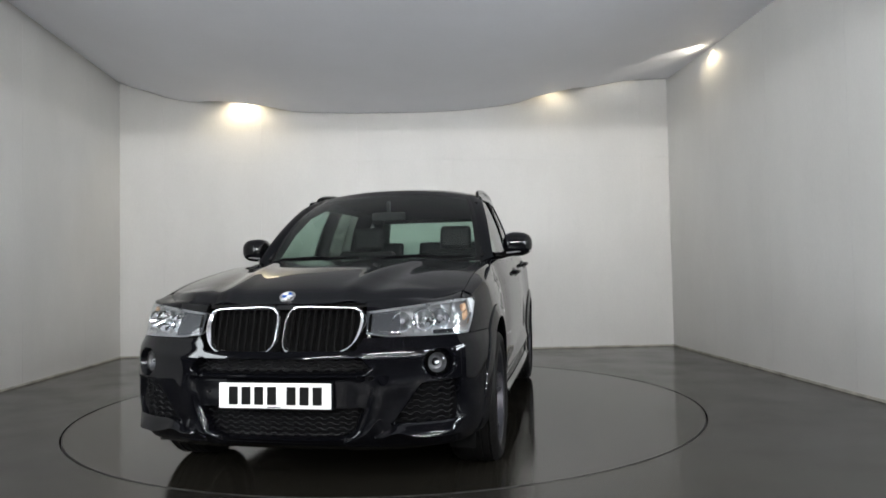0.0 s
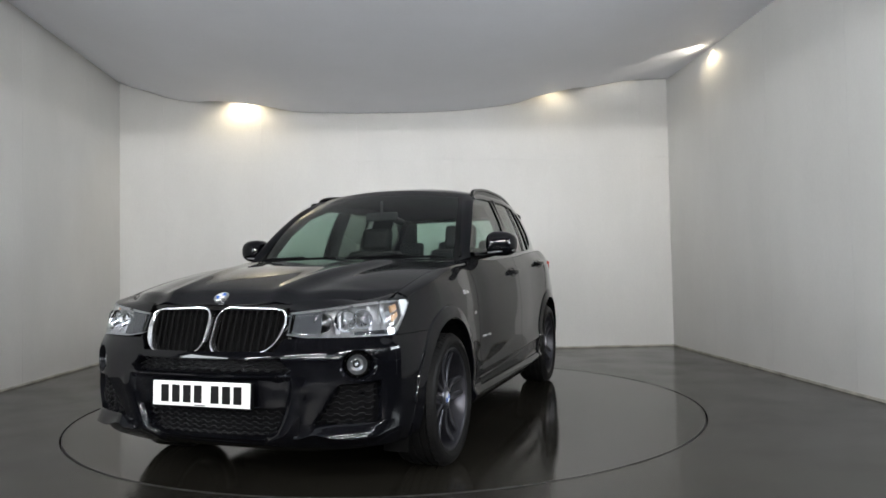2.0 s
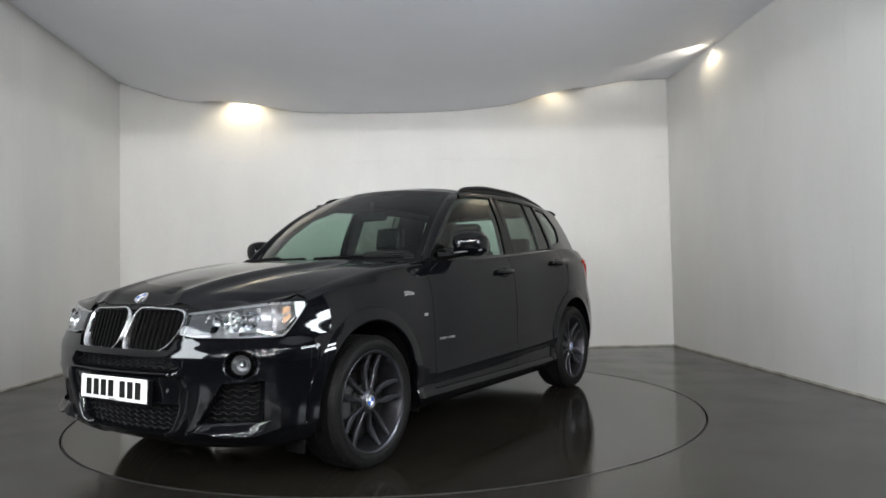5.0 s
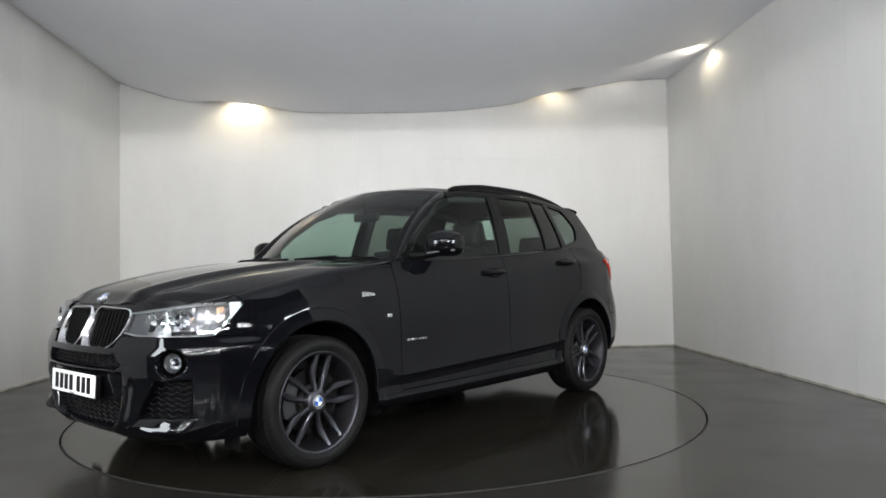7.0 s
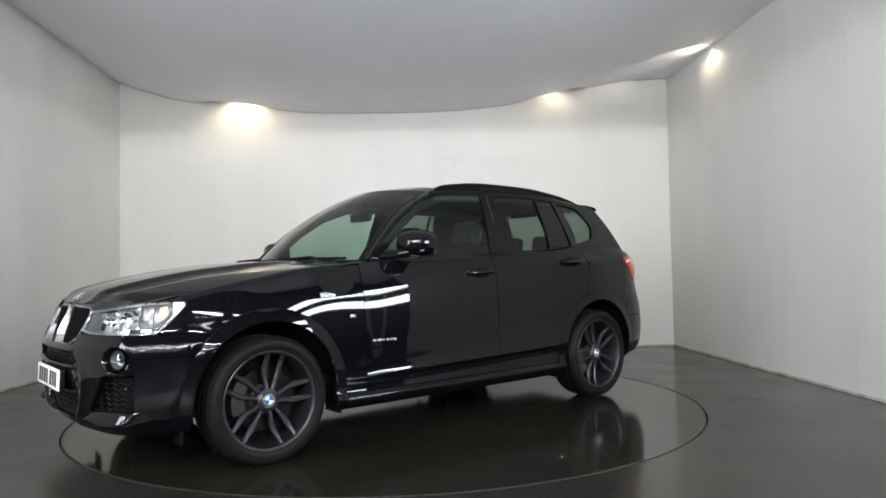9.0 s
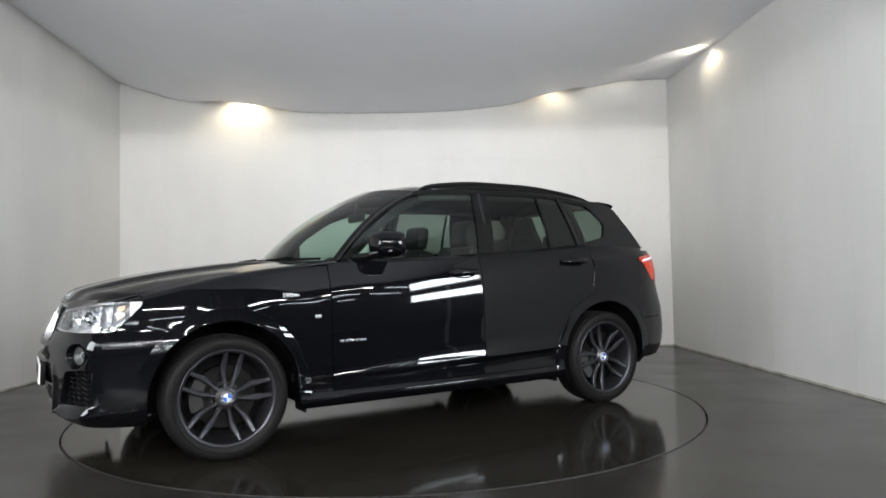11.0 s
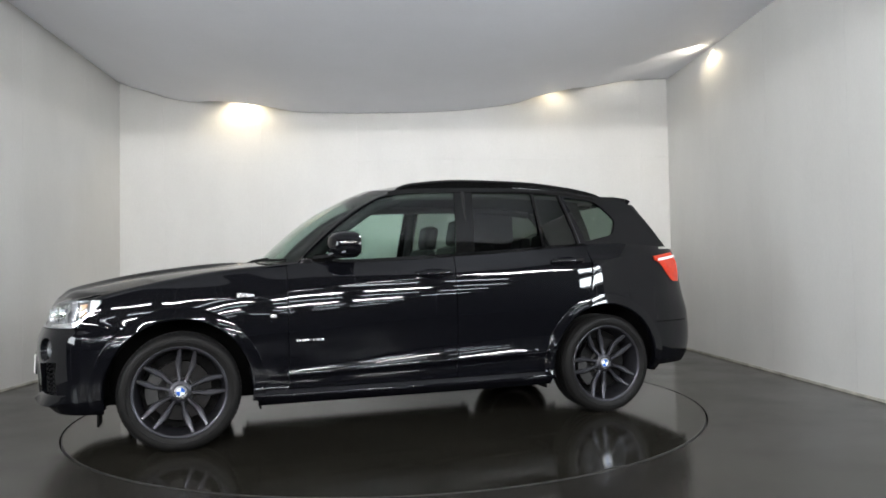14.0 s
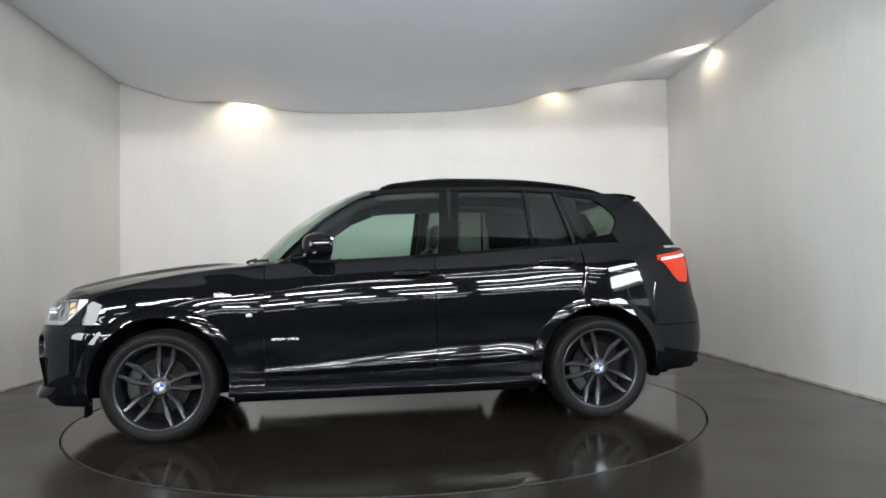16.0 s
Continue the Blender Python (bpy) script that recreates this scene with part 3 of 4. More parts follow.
        part("bumper_lip", grid(rows), PAINT, bumper)

    # parking sensors set flush in the bumper
    for sg in (1, -1):
        for ys, zs in ((0.345, 0.488), (0.735, 0.470)):
            p = bumper_point(float(np.interp(ys, PY[:320], PS[:320])), zs)[0]
            nrm = Vector((1.0, 0.9 * max(0.0, ys - 0.4) * sg, 0.0)).normalized()
            bm = lathe([(0.0, 0.004), (0.0085, 0.004), (0.0105, 0.002), (0.0125, 0.003), (0.0135, -0.03)], 20)
            bm.transform(Matrix.Translation((p.x, p.y * sg, p.z)) @ nrm.to_track_quat("Y", "Z").to_matrix().to_4x4())
            part("parking_sensor", bm, PAINT, bumper, "small round gloss black parking sensor")

    # fog lamps
    for sg in (1, -1):
        p = skin(float(np.interp(FOG[0], PY[:320], PS[:320])), FOG[1], -0.030)
        nrm = Vector((0.86, 0.50 * sg, 0.03)).normalized()
        m = Matrix.Translation((p.x, p.y * sg, p.z)) @ nrm.to_track_quat("Y", "Z").to_matrix().to_4x4()
        bm = lathe([(0.0, -0.03), (0.030, -0.022), (0.044, 0.0)], 28)
        bm.transform(m)
        fog = part("fog_lamp", bm, FOGGY, bumper, "round clear fog lamp with bright reflector")
        bm = lathe([(0.043, -0.004), (0.046, 0.004), (0.050, 0.004), (0.052, -0.01)], 28)
        bm.transform(m)
        part("bezel", bm, GLOSS, fog)
        bm = lathe([(0.0, 0.010), (0.02, 0.008), (0.036, 0.003), (0.044, -0.002)], 28)
        bm.transform(m)
        part("lens", bm, LENS, fog)
        bm = lathe([(0.0, 0.0), (0.008, -0.002), (0.010, -0.015), (0.010, -0.025)], 12)
        bm.transform(m)
        part("bulb", bm, SATIN, fog)

    # number plate with plain bars in place of its characters
    m = Matrix.Translation((2.282, 0, 0.480)) @ Matrix.Rotation(radians(-2), 4, "Y")
    plate = part("number_plate", box((-0.004, -0.260, -0.0555), (0.004, 0.260, 0.0555), 0.003, m=m), WHITE, car, "white plate with seven black bars")
    plate.location = OFF
    for k, y in enumerate((-0.192, -0.132, -0.072, -0.012, 0.078, 0.138, 0.198)):
        part("bar", box((0.004, y - 0.021, -0.039), (0.0055, y + 0.021, 0.039), m=m), INK, plate)
    part("plate_bracket", box((-0.030, -0.262, -0.062), (-0.0045, 0.262, 0.050), 0.003, m=m), PLASTIC, plate)
    part("small_print", box((0.004, -0.03, -0.052), (0.005, 0.03, -0.048), m=m), INK, plate)

    # bonnet
    def hood(a, t):
        y = a * HALF
        xf = LEAD(abs(y))
        x = lerp(0.905 - 0.12 * a * a, xf, t)
        k = abs(a)**2.3
        z = lerp(HOOD_C(x), HOOD_E(x), k)
        r = 0.30 + 0.16 * (1 - smooth01((x - 0.9) / 1.25))
        d = abs(y) - r
        z += 0.012 * math.exp(-(d / 0.05)**2) * smooth01((x - 0.9) / 0.2) - 0.010 * math.exp(-((d - 0.10) / 0.07)**2) * smooth01((x - 1.0) / 0.3)
        z -= 0.030 * smooth01((t - 0.93) / 0.07)**2 * (1 - 0.87 * smooth01((abs(a) - 0.84) / 0.15))
        return Vector((x, y, z))

    n = 72
    bm = grid([[hood(-1 + 2 * i / n, t) for t in steps(0, 1, 56)] for i in range(n + 1)])
    bonnet = body_part("bonnet", bm, label="long black bonnet with two raised creases", both=False)[0]

    # roundel on the bonnet
    badge(Vector((2.126, 0.0, 0.911)) + OFF, Vector((0.50, 0, 0.86)), 0.037, car)

    # kidney grilles
    for sg in (1, -1):
        outline = []
        for y, z, r in ((0.022, 0.664, 0.065), (0.345, 0.664, 0.105), (0.386, 0.850, 0.080), (0.022, 0.862, 0.070)):
            outline.append((y, z, r))
        ring = rounded(outline, 7)
        tilt = lambda y, z, d=0.0: Vector((2.256 - (z - 0.66) * 0.48 - 0.25 * max(0, y - 0.05)**2 - d, y * sg, z))
        rows = []
        for k, (grow, d) in enumerate(((0.008, 0.030), (0.008, -0.003), (0.005, -0.008), (0.001, -0.007), (-0.002, 0.004), (-0.002, 0.03))):
            row = []
            for i, (y, z) in enumerate(ring):
                a, b = Vector(ring[i - 1]), Vector(ring[(i + 1) % len(ring)])
                t = (b - a).normalized()
                nn = Vector((t.y, -t.x))
                wide = 1.0 + 5.0 * smooth01((y - 0.31) / 0.07)
                g = grow * wide if grow < 0 else grow
                row.append(tilt(y + nn.x * g, z + nn.y * g, d))
            rows.append(row)
        kid = part("kidney_grille", grid(rows, closed=True), FRAME, car, "chrome-framed kidney grille with black slats")
        kid.location = OFF
        part("grille_backing", grid([[tilt(y, z, 0.062) for z in steps(0.655, 0.872, 4)] for y in steps(0.012, 0.395, 6)]), GAP, kid)
        for j in range(10):
            y0 = 0.042 + 0.0345 * j
            zt, zb = 0.868, 0.660
            path = [tilt(y0 + 0.006 * (k - 0.5), lerp(zb, zt, k), 0.044 - 0.036 * k) for k in steps(0, 1, 8)]
            inside = [p for p in path if 0.0 < abs(p.y) < 0.372]
            if j == 9:
                inside = inside[1:]
            part("slat", tube(inside, 0.0075, 8, flat=0.9), SLAT, kid)

    # nose band between bonnet and kidneys, bridge between the kidneys
    rows = []
    for y in steps(-0.414, 0.414, 60):
        x0 = LEAD(abs(y))
        top = Vector((x0 + 0.004, y, HOOD_C(x0) * 1.0 - 0.034 - 0.020 * (abs(y) / HALF)**2))
        low = Vector((2.256 - (0.655 - 0.66) * 0.48 - 0.25 * max(0, abs(y) - 0.05)**2 - 0.016, y, 0.655))
        rows.append([top.lerp(low, t) + Vector((0.010 * math.sin(math.pi * t) - (0.010 if t < 0.1 else 0) - 0.080 * smooth01((0.40 - abs(y)) / 0.012) * smooth01((t - 0.08) / 0.1), 0, 0)) for t in steps(0, 1, 20)])
    b = body_part("nose_panel", grid(rows), GLOSS, both=False)

    build_headlamps()


def rounded(corners, n):
    """An outline with rounded corners: (y, z, radius) each, in order."""
    out = []
    m = len(corners)
    for i, (y, z, r) in enumerate(corners):
        p = Vector((y, z))
        a = (Vector(corners[i - 1][:2]) - p).normalized()
        b = (Vector(corners[(i + 1) % m][:2]) - p).normalized()
        for t in steps(0, 1, n):
            out.append(tuple(p + a * r * (1 - t)**2 + b * r * t * t))
    return out


def badge(at, normal, r, parent, m=None, flat=False):
    """A round badge: dark ring with a rim, and four quarters in blue and white."""
    q = m or (Matrix.Translation(at) @ Vector(normal).normalized().to_track_quat("Y", "Z").to_matrix().to_4x4())
    bm = lathe([(0.0, 0.003), (r * 0.66, 0.003), (r * 0.70, 0.004), (r * 0.93, 0.004), (r, 0.001), (r, -0.01)], 32)
    bm.transform(q)
    base = part("badge", bm, [SATIN], parent, "round badge with blue and white quarters")
    for k in range(4):
        b = bmesh.new()
        vs = [b.verts.new((0, 0.0045, 0))]
        for t in steps(k * math.pi / 2, (k + 1) * math.pi / 2, 8):
            vs.append(b.verts.new((r * 0.66 * math.cos(t), 0.0045, r * 0.66 * math.sin(t))))
        b.faces.new(vs)
        ex = bmesh.ops.extrude_face_region(b, geom=list(b.faces))
        for v in ex["geom"]:
            if isinstance(v, bmesh.types.BMVert):
                v.co.y += 0.001
        b.transform(q)
        part("quarter", b, BLUE if k % 2 else BWHITE, base)
    return base


def lamp_low(x):
    """The headlamp's lower edge, which rises along its outer end."""
    return lerp(0.728, 0.874, min(max((1.985 - x) / 0.155, 0.0), 1.0)**1.15)


def lamp_top(y):
    return curve((0.38, 0.838), (0.50, 0.852), (0.62, 0.866), (0.72, 0.878), (0.80, 0.886), (0.86, 0.885))(y)


def build_headlamps():
    s0 = float(np.interp(0.405, PY[:320], PS[:320]))
    s1 = s_of(1.832)
    low = lambda s: lamp_low(float(np.interp(s, PS, PX))) + 0.012 * smooth01((s0 + 0.1 - s) / 0.1)
    for sg in (1, -1):
        flip = lambda p: Vector((p.x, p.y * sg, p.z))
        cols = []
        for s in steps(s0, s1, 40):
            y = skin(s, 0.8).y
            cols.append((s, low(s), max(lamp_top(y), low(s) + 0.004)))
        # housing bowl: dark back, 6 cm deep, with its rim
        rows = []
        for s, lo, hi in cols:
            rows.append([flip(skin(s, lerp(lo, hi, t), -0.004 - 0.055 * math.sin(math.pi * t)**0.5 if 0 < t < 1 else 0.0)) for t in steps(0, 1, 12)])
        lampo = part("headlamp", grid(rows), BRIGHT, car, "clear headlamp with bright round reflectors")
        lampo.location = OFF
        rows = [[flip(skin(s, lerp(lo, hi, t), 0.006 * math.sin(math.pi * t))) for t in steps(0, 1, 10)] for s, lo, hi in cols]
        lens = part("lens", grid(rows), LENS, lampo)
        # painted strip between lamp and bonnet
        rows = []
        for s, lo, hi in cols:
            a = skin(s, hi - 0.002, 0.001)
            yb = min(a.y - 0.004, HALF)
            xb = min(LEAD(yb) + 0.002, a.x) if yb < HALF - 0.004 else a.x
            b = Vector((xb, yb, lerp(HOOD_C(xb), HOOD_E(xb), (yb / HALF)**2.3) - lerp(0.026, 0.004, smooth01((yb / HALF - 0.84) / 0.15))))
            rows.append([flip(a.lerp(b, t) + Vector((0, 0, 0.004 * math.sin(math.pi * t)))) for t in steps(0, 1, 5)])
        part("lamp_surround", grid(rows), PAINT, lampo)
        # dark inner end
        rows = [[flip(skin(s, lerp(lo, hi, t), -0.012)) for t in steps(0.05, 0.95, 6)] for s, lo, hi in cols[:10]]
        part("inner_shield", grid(rows), SMOKE, lampo, "dark inner lamp shield")
        # round reflectors
        for yc, zc, r in ((0.535, 0.789, 0.040), (0.640, 0.797, 0.047), (0.722, 0.802, 0.040)):
            s = float(np.interp(yc + 0.03, PY[:320], PS[:320]))
            p = skin(s, zc, -0.034)
            q = skin(s, zc, 0.2)
            m = Matrix.Translation(flip(p)) @ (flip(q) - flip(p) + Vector((0.25, 0, 0))).normalized().to_track_quat("Y", "Z").to_matrix().to_4x4()
            bm = lathe([(0.0, -0.012), (r * 0.45, -0.006), (r * 0.75, 0.006), (r, 0.026), (r * 1.08, 0.028), (r * 1.1, 0.0)], 28)
            bm.transform(m)
            ref = part("reflector", bm, CHROME, lampo, "chromed round reflector")
            bm = lathe([(0.0, 0.026), (r * 0.22, 0.022), (r * 0.30, 0.010), (r * 0.30, -0.006)], 18)
            bm.transform(m)
            part("bulb_cap", bm, SATIN, ref)
        # stepped fins round the reflectors
        for k in range(4):
            t0 = 0.32 + 0.13 * k
            a, b2 = lerp(s0, s1, t0), lerp(s0, s1, t0 + 0.035)
            rows = []
            for s in steps(a, b2, 3):
                y = skin(s, 0.8).y
                rows.append([flip(skin(s, lerp(low(s) + 0.012, lamp_top(y) - 0.012, t), -0.030 + 0.008 * math.cos(9 * t + k))) for t in steps(0, 1, 10)])
            part("fin", flange(grid(rows), 0.012), BRIGHT, lampo)
        # two amber indicator blocks
        for za, zb in ((0.30, 0.50), (0.58, 0.80)):
            a, b2 = lerp(s0, s1, 0.80), lerp(s0, s1, 0.86)
            rows = []
            for s in steps(a, b2, 4):
                y = skin(s, 0.8).y
                rows.append([flip(skin(s, lerp(low(s), lamp_top(y), t), -0.013)) for t in steps(za, zb, 4)])
            part("indicator", flange(grid(rows), 0.014), AMBER, lampo, "amber indicator block")
        # bright outer end
        rows = [[flip(skin(s, lerp(low(s), lamp_top(skin(s, 0.8).y), t), -0.005)) for t in steps(0.04, 0.97, 10)] for s in steps(lerp(s0, s1, 0.90), lerp(s0, s1, 0.985), 5)]
        part("light_guide", flange(grid(rows), 0.01), BWHITE, lampo, "white light guide at the outer end")
        # bright strips along the lower and upper edges
        for f0, f1, z0, z1, mat in ((0.45, 0.99, 0.04, 0.16, CHROME), (0.02, 0.99, 0.90, 0.985, SATIN)):
            rows = []
            for s in steps(lerp(s0, s1, f0), lerp(s0, s1, f1), 26):
                y = skin(s, 0.8).y
                rows.append([flip(skin(s, lerp(low(s), lamp_top(y), t), -0.006)) for t in steps(z0, z1, 3)])
            part("light_strip", flange(grid(rows), 0.008), mat, lampo)


build_sides()
build_front()


# ---- wheel arches ----
def build_arches():
    for xc, nm in ((WF, "f"), (WR, "r")):
        a0, a1 = (-0.18, math.pi + 0.18)
        rows = []
        for t in steps(a0, a1, 60):
            row = []
            for g, o in ((-0.006, -0.03), (-0.006, 0.010), (0.002, 0.015), (0.036, 0.012), (0.064, 0.007), (0.070, -0.004)):
                A, H = ARCH_A + g, ARCH_H + g
                x, z = xc + A * math.cos(t), ARCH_Z + H * math.sin(t)
                p = side(x, z, o)
                row.append(p)
            rows.append(row)
        body_part("wheel_arch_trim", grid(rows), PAINT, fl=0)
        rows = [[Vector((xc + 0.425 * math.cos(t), y, ARCH_Z + 0.42 * math.sin(t))) for y in steps(0.50, 0.88, 6)] for t in steps(-0.10, math.pi + 0.10, 40)]
        bm = grid(rows)
        body_part("wheel_arch_liner", bm, GAP, fl=0)
        b = box((xc - 0.42, 0.48, 0.29), (xc + 0.42, 0.50, 0.78))
        body_part("inner_wing", b, GAP, fl=0)
    for x, z0, z1, y0, y1 in ((1.845, 0.165, 0.26, 0.70, 0.825), (0.955, 0.205, 0.33, 0.70, 0.87), (-0.945, 0.200, 0.33, 0.70, 0.87)):
        b = box((x - 0.006, y0, z0), (x + 0.006, y1, z1), 0.004)
        body_part("mud_flap", b, GAP, fl=0)


build_arches()


# ---- underbody and inner shell ----
def build_shell():
    b = box((-2.12, -0.47, 0.22), (2.05, 0.47, 0.42), 0.03)
    add_box(b, (-0.95, -0.80, 0.235), (0.95, 0.80, 0.36), 0.02)
    ob = part("underbody", b, GAP, car)
    ob.location = OFF
    # engine bay block under the bonnet and luggage floor
    for nm, lo, hi in (("engine_block", (0.95, -0.46, 0.42), (2.02, 0.46, 0.84)), ("luggage_floor", (-2.02, -0.68, 0.72), (-1.25, 0.68, 0.90)), ("rear_frame", (-2.02, -0.48, 0.40), (-1.2, 0.48, 0.715))):
        part(nm, box(lo, hi, 0.03), GAP, car).location = OFF
    # door cards close the doors from within
    rows = [[side(x, z, -0.035) for z in steps(max(0.33, (arch_z(x, WR, 0.03) or 0.0) + 0.02), BELT(x) - 0.01, 8)] for x in steps(0.90, -1.30, 44)]
    body_part("door_card", grid(rows), TRIM, fl=0)
    # cover between wing top and scuttle
    rows = [[Vector((x, y, z)) for x, z in ((0.98, 1.055), (0.93, 1.066), (0.88, 1.075), (0.80, 1.070))] for y in steps(-0.74, 0.74, 20)]
    ob = part("scuttle_panel", flange(grid(rows), 0.01), PLASTIC, car)
    ob.location = OFF
    # tailpipe
    for y in (0.55,):
        b = lathe([(0.030, 0.0), (0.041, 0.0), (0.041, 0.16), (0.036, 0.16), (0.034, 0.0)], 20)
        b.transform(Matrix.Translation((-2.29, y, 0.345)) @ Matrix.Rotation(radians(-90), 4, "Z"))
        part("tailpipe", b, CHROME, car, "chrome tailpipe").location = OFF
    # tail lamps
    for sg in (1, -1):
        a, b2 = s_of(-1.875), s_of(-2.15)
        rows = []
        for s in steps(a, b2, 26):
            k = (s - a) / (b2 - a)
            lo = lerp(1.062, 0.905, smooth01(k / 0.75))
            hi = lerp(1.095, 1.128, k)
            rows.append([Vector((p.x, p.y * sg, p.z)) for p in [skin(s, lerp(lo, hi, t), 0.004 + 0.012 * math.sin(math.pi * min(max(t, 0.02), 0.98))) for t in steps(0, 1, 12)]])
        tl = part("tail_lamp", flange(grid(rows), 0.02), RED, car, "red wrap-around tail lamp")
        tl.location = OFF
        rows = []
        for s in steps(a + 0.03, b2, 20):
            k = (s - a) / (b2 - a)
            hi = lerp(1.095, 1.128, k)
            rows.append([Vector((p.x, p.y * sg, p.z)) for p in [skin(s, lerp(hi - 0.040, hi - 0.022, t), 0.0165) for t in steps(0, 1, 3)]])
        part("light_bar", flange(grid(rows), 0.006), BWHITE, tl, "pale bar across the lamp")


build_shell()


# ---- the glasshouse ----
def cab(x, z, out=0.0):
    """The leaning side of the cabin."""
    t = (z - 1.10) / 0.47
    y = 0.812 - 0.166 * t + 0.018 * math.sin(math.pi * min(max(t, 0), 1)) - 0.012 * smooth01((x - 0.1) / 0.6)
    if x < -0.7:
        y -= 0.060 * ((-0.7 - x) / 0.8)**1.6
    return Vector((x, y + out, z))


DLO_TOP = curve((-1.50, 1.522), (-1.18, 1.556), (-0.84, 1.566), (-0.50, 1.562), (-0.10, 1.550), (0.05, 1.535), (0.150, 1.512), (0.245, 1.466), (0.460, 1.318), (0.575, 1.222), (0.672, 1.130), (0.70, 1.092))


def ruled(f, left, right, n, m):
    """A sheet between two lines of (x, z), laid on f."""
    rows = []
    for i in range(n + 1):
        a, b = left(i / n), right(i / n)
        rows.append([f(lerp(a[0], b[0], j / m), lerp(a[1], b[1], j / m)) for j in range(m + 1)])
    return grid(rows)


def build_cabin():
    inn = lambda x, z: cab(x, z, -0.008)
    # panes: (name, x from to at the bottom, at the top, glass)
    def pane(name, xb0, xt0, xb1, xt1, glassm, label):
        rows = []
        for k in steps(0, 1, 26):
            xb, xt = lerp(xb0, xb1, k), lerp(xt0, xt1, k)
            rows.append([inn(lerp(xb, xt, t), lerp(BELT(xb) - 0.01, DLO_TOP(xt) + 0.006, t)) for t in steps(0, 1, 8)])
        obs = body_part(name, grid(rows), glassm, label, fl=0)
        for o in obs:
            o.visible_shadow = False
        return obs

    pane("front_side_window", 0.690, 0.690, -0.335, -0.385, CLEAR, "lightly tinted side window")
    pane("rear_side_window", -0.455, -0.500, -1.290, -1.195, DARK, "dark privacy glass side window")

    # quarter window outline
    ring = rounded([(-1.345, 1.206, 0.02), (-1.225, 1.540, 0.03), (-1.505, 1.512, 0.06), (-1.655, 1.368, 0.05), (-1.600, 1.258, 0.03)], 6)
    c = Vector((sum(p[0] for p in ring) / len(ring), sum(p[1] for p in ring) / len(ring)))
    rows = [[inn(lerp(c.x, x, t), lerp(c.y, z, t)) for x, z in ring] for t in (0.02, 0.5, 1.0)]
    for o in body_part("quarter_window", grid(rows, closed=True), DARK, "dark privacy glass quarter window", fl=0):
        o.visible_shadow = False

    # inner lining behind the front of the quarter window
    trim = [[inn(lerp(x0, x1, t), z) - Vector((0, 0.035, 0)) for t in steps(0, 1, 3)] for x0, x1, z in ((-1.05, -1.43, 1.17), (-1.03, -1.41, 1.30), (-1.00, -1.38, 1.42), (-0.98, -1.36, 1.56))]
    body_part("pillar_lining", grid(trim), TRIM, fl=0.01)

    # D pillar with the quarter opening: from the opening's edge out to the panel's edge
    edge = [(-1.300, 1.180), (-1.205, 1.575), (-1.40, 1.570), (-1.62, 1.548), (-1.80, 1.522), (-1.885, 1.425), (-1.975, 1.315), (-2.085, 1.172), (-1.88, 1.172), (-1.60, 1.186), (-1.45, 1.184)]
    seg = []
    for i, p in enumerate(edge):
        q = edge[(i + 1) % len(edge)]
        for t in steps(0, 1, 12)[:-1]:
            seg.append((lerp(p[0], q[0], t), lerp(p[1], q[1], t)))
    ang = lambda p: math.atan2(p[1] - c.y, p[0] - c.x)
    rows = [[], [], [], [], [], []]
    for x, z in sorted(seg, key=ang):
        a = ang((x, z))
        # the opening's edge in the same direction
        best = None
        for i in range(len(ring)):
            p, q = Vector(ring[i]) - c, Vector(ring[(i + 1) % len(ring)]) - c
            d = Vector((math.cos(a), math.sin(a)))
            den = d.x * (q.y - p.y) - d.y * (q.x - p.x)
            if abs(den) < 1e-9:
                continue
            u = (p.x * (q.y - p.y) - p.y * (q.x - p.x)) / den
            w = (p.x * d.y - p.y * d.x) / den
            if u > 0 and -1e-6 <= w <= 1 + 1e-6:
                best = c + d * u
        best = best or Vector((x, z))
        rows[0].append(cab(best.x, best.y, -0.02))
        for k, t in enumerate((0.0, 0.25, 0.5, 0.75, 1.0)):
            xx, zz = lerp(best.x, x, t), lerp(best.y, z, t)
            rows[k + 1].append(cab(xx, zz, 0.004))
    body_part("rear_pillar", grid(rows, closed=True), PAINT, fl=0)

    # window frames and pillars
    lin = lambda x0, z0, x1, z1: (lambda t: (lerp(x0, x1, t), lerp(z0, z1, t)))
    out = lambda x, z: cab(x, z, 0.002)
    b = ruled(out, lin(-0.325, 1.10, -0.375, 1.565), lin(-0.46, 1.11, -0.505, 1.572), 14, 4)
    body_part("centre_pillar", b, GLOSS)
    b = ruled(lambda x, z: cab(x, z, 0.004), lin(-0.978, 1.150, -0.962, 1.57), lin(-1.000, 1.150, -0.984, 1.57), 10, 2)
    body_part("window_divider", b, GLOSS, fl=0.008)
    b = ruled(out, lin(-1.280, 1.175, -1.180, 1.565), lin(-1.330, 1.185, -1.225, 1.562), 14, 3)
    body_part("rear_door_pillar", b, GLOSS)
    b = ruled(lambda x, z: cab(x, z, 0.005), lin(-1.298, 1.178, -1.198, 1.560), lin(-1.303, 1.180, -1.203, 1.560), 14, 1)
    body_part("pillar_strip", b, ALLOY, fl=0.004)

    # frame strip over the windows, from mirror to tail
    def strip(z0, z1, xs, o, name, mat):
        rows = []
        for x in xs:
            rows.append([cab(x, DLO_TOP(x) + lerp(z0, z1, t), o + 0.004 * math.sin(math.pi * t)) for t in steps(0, 1, 4)])
        body_part(name, grid(rows), mat, fl=0.012)
    strip(-0.004, 0.030, steps(0.10, -1.50, 60), 0.004, "window_frame_strip", GLOSS)

    # belt strip under the windows
    rows = []
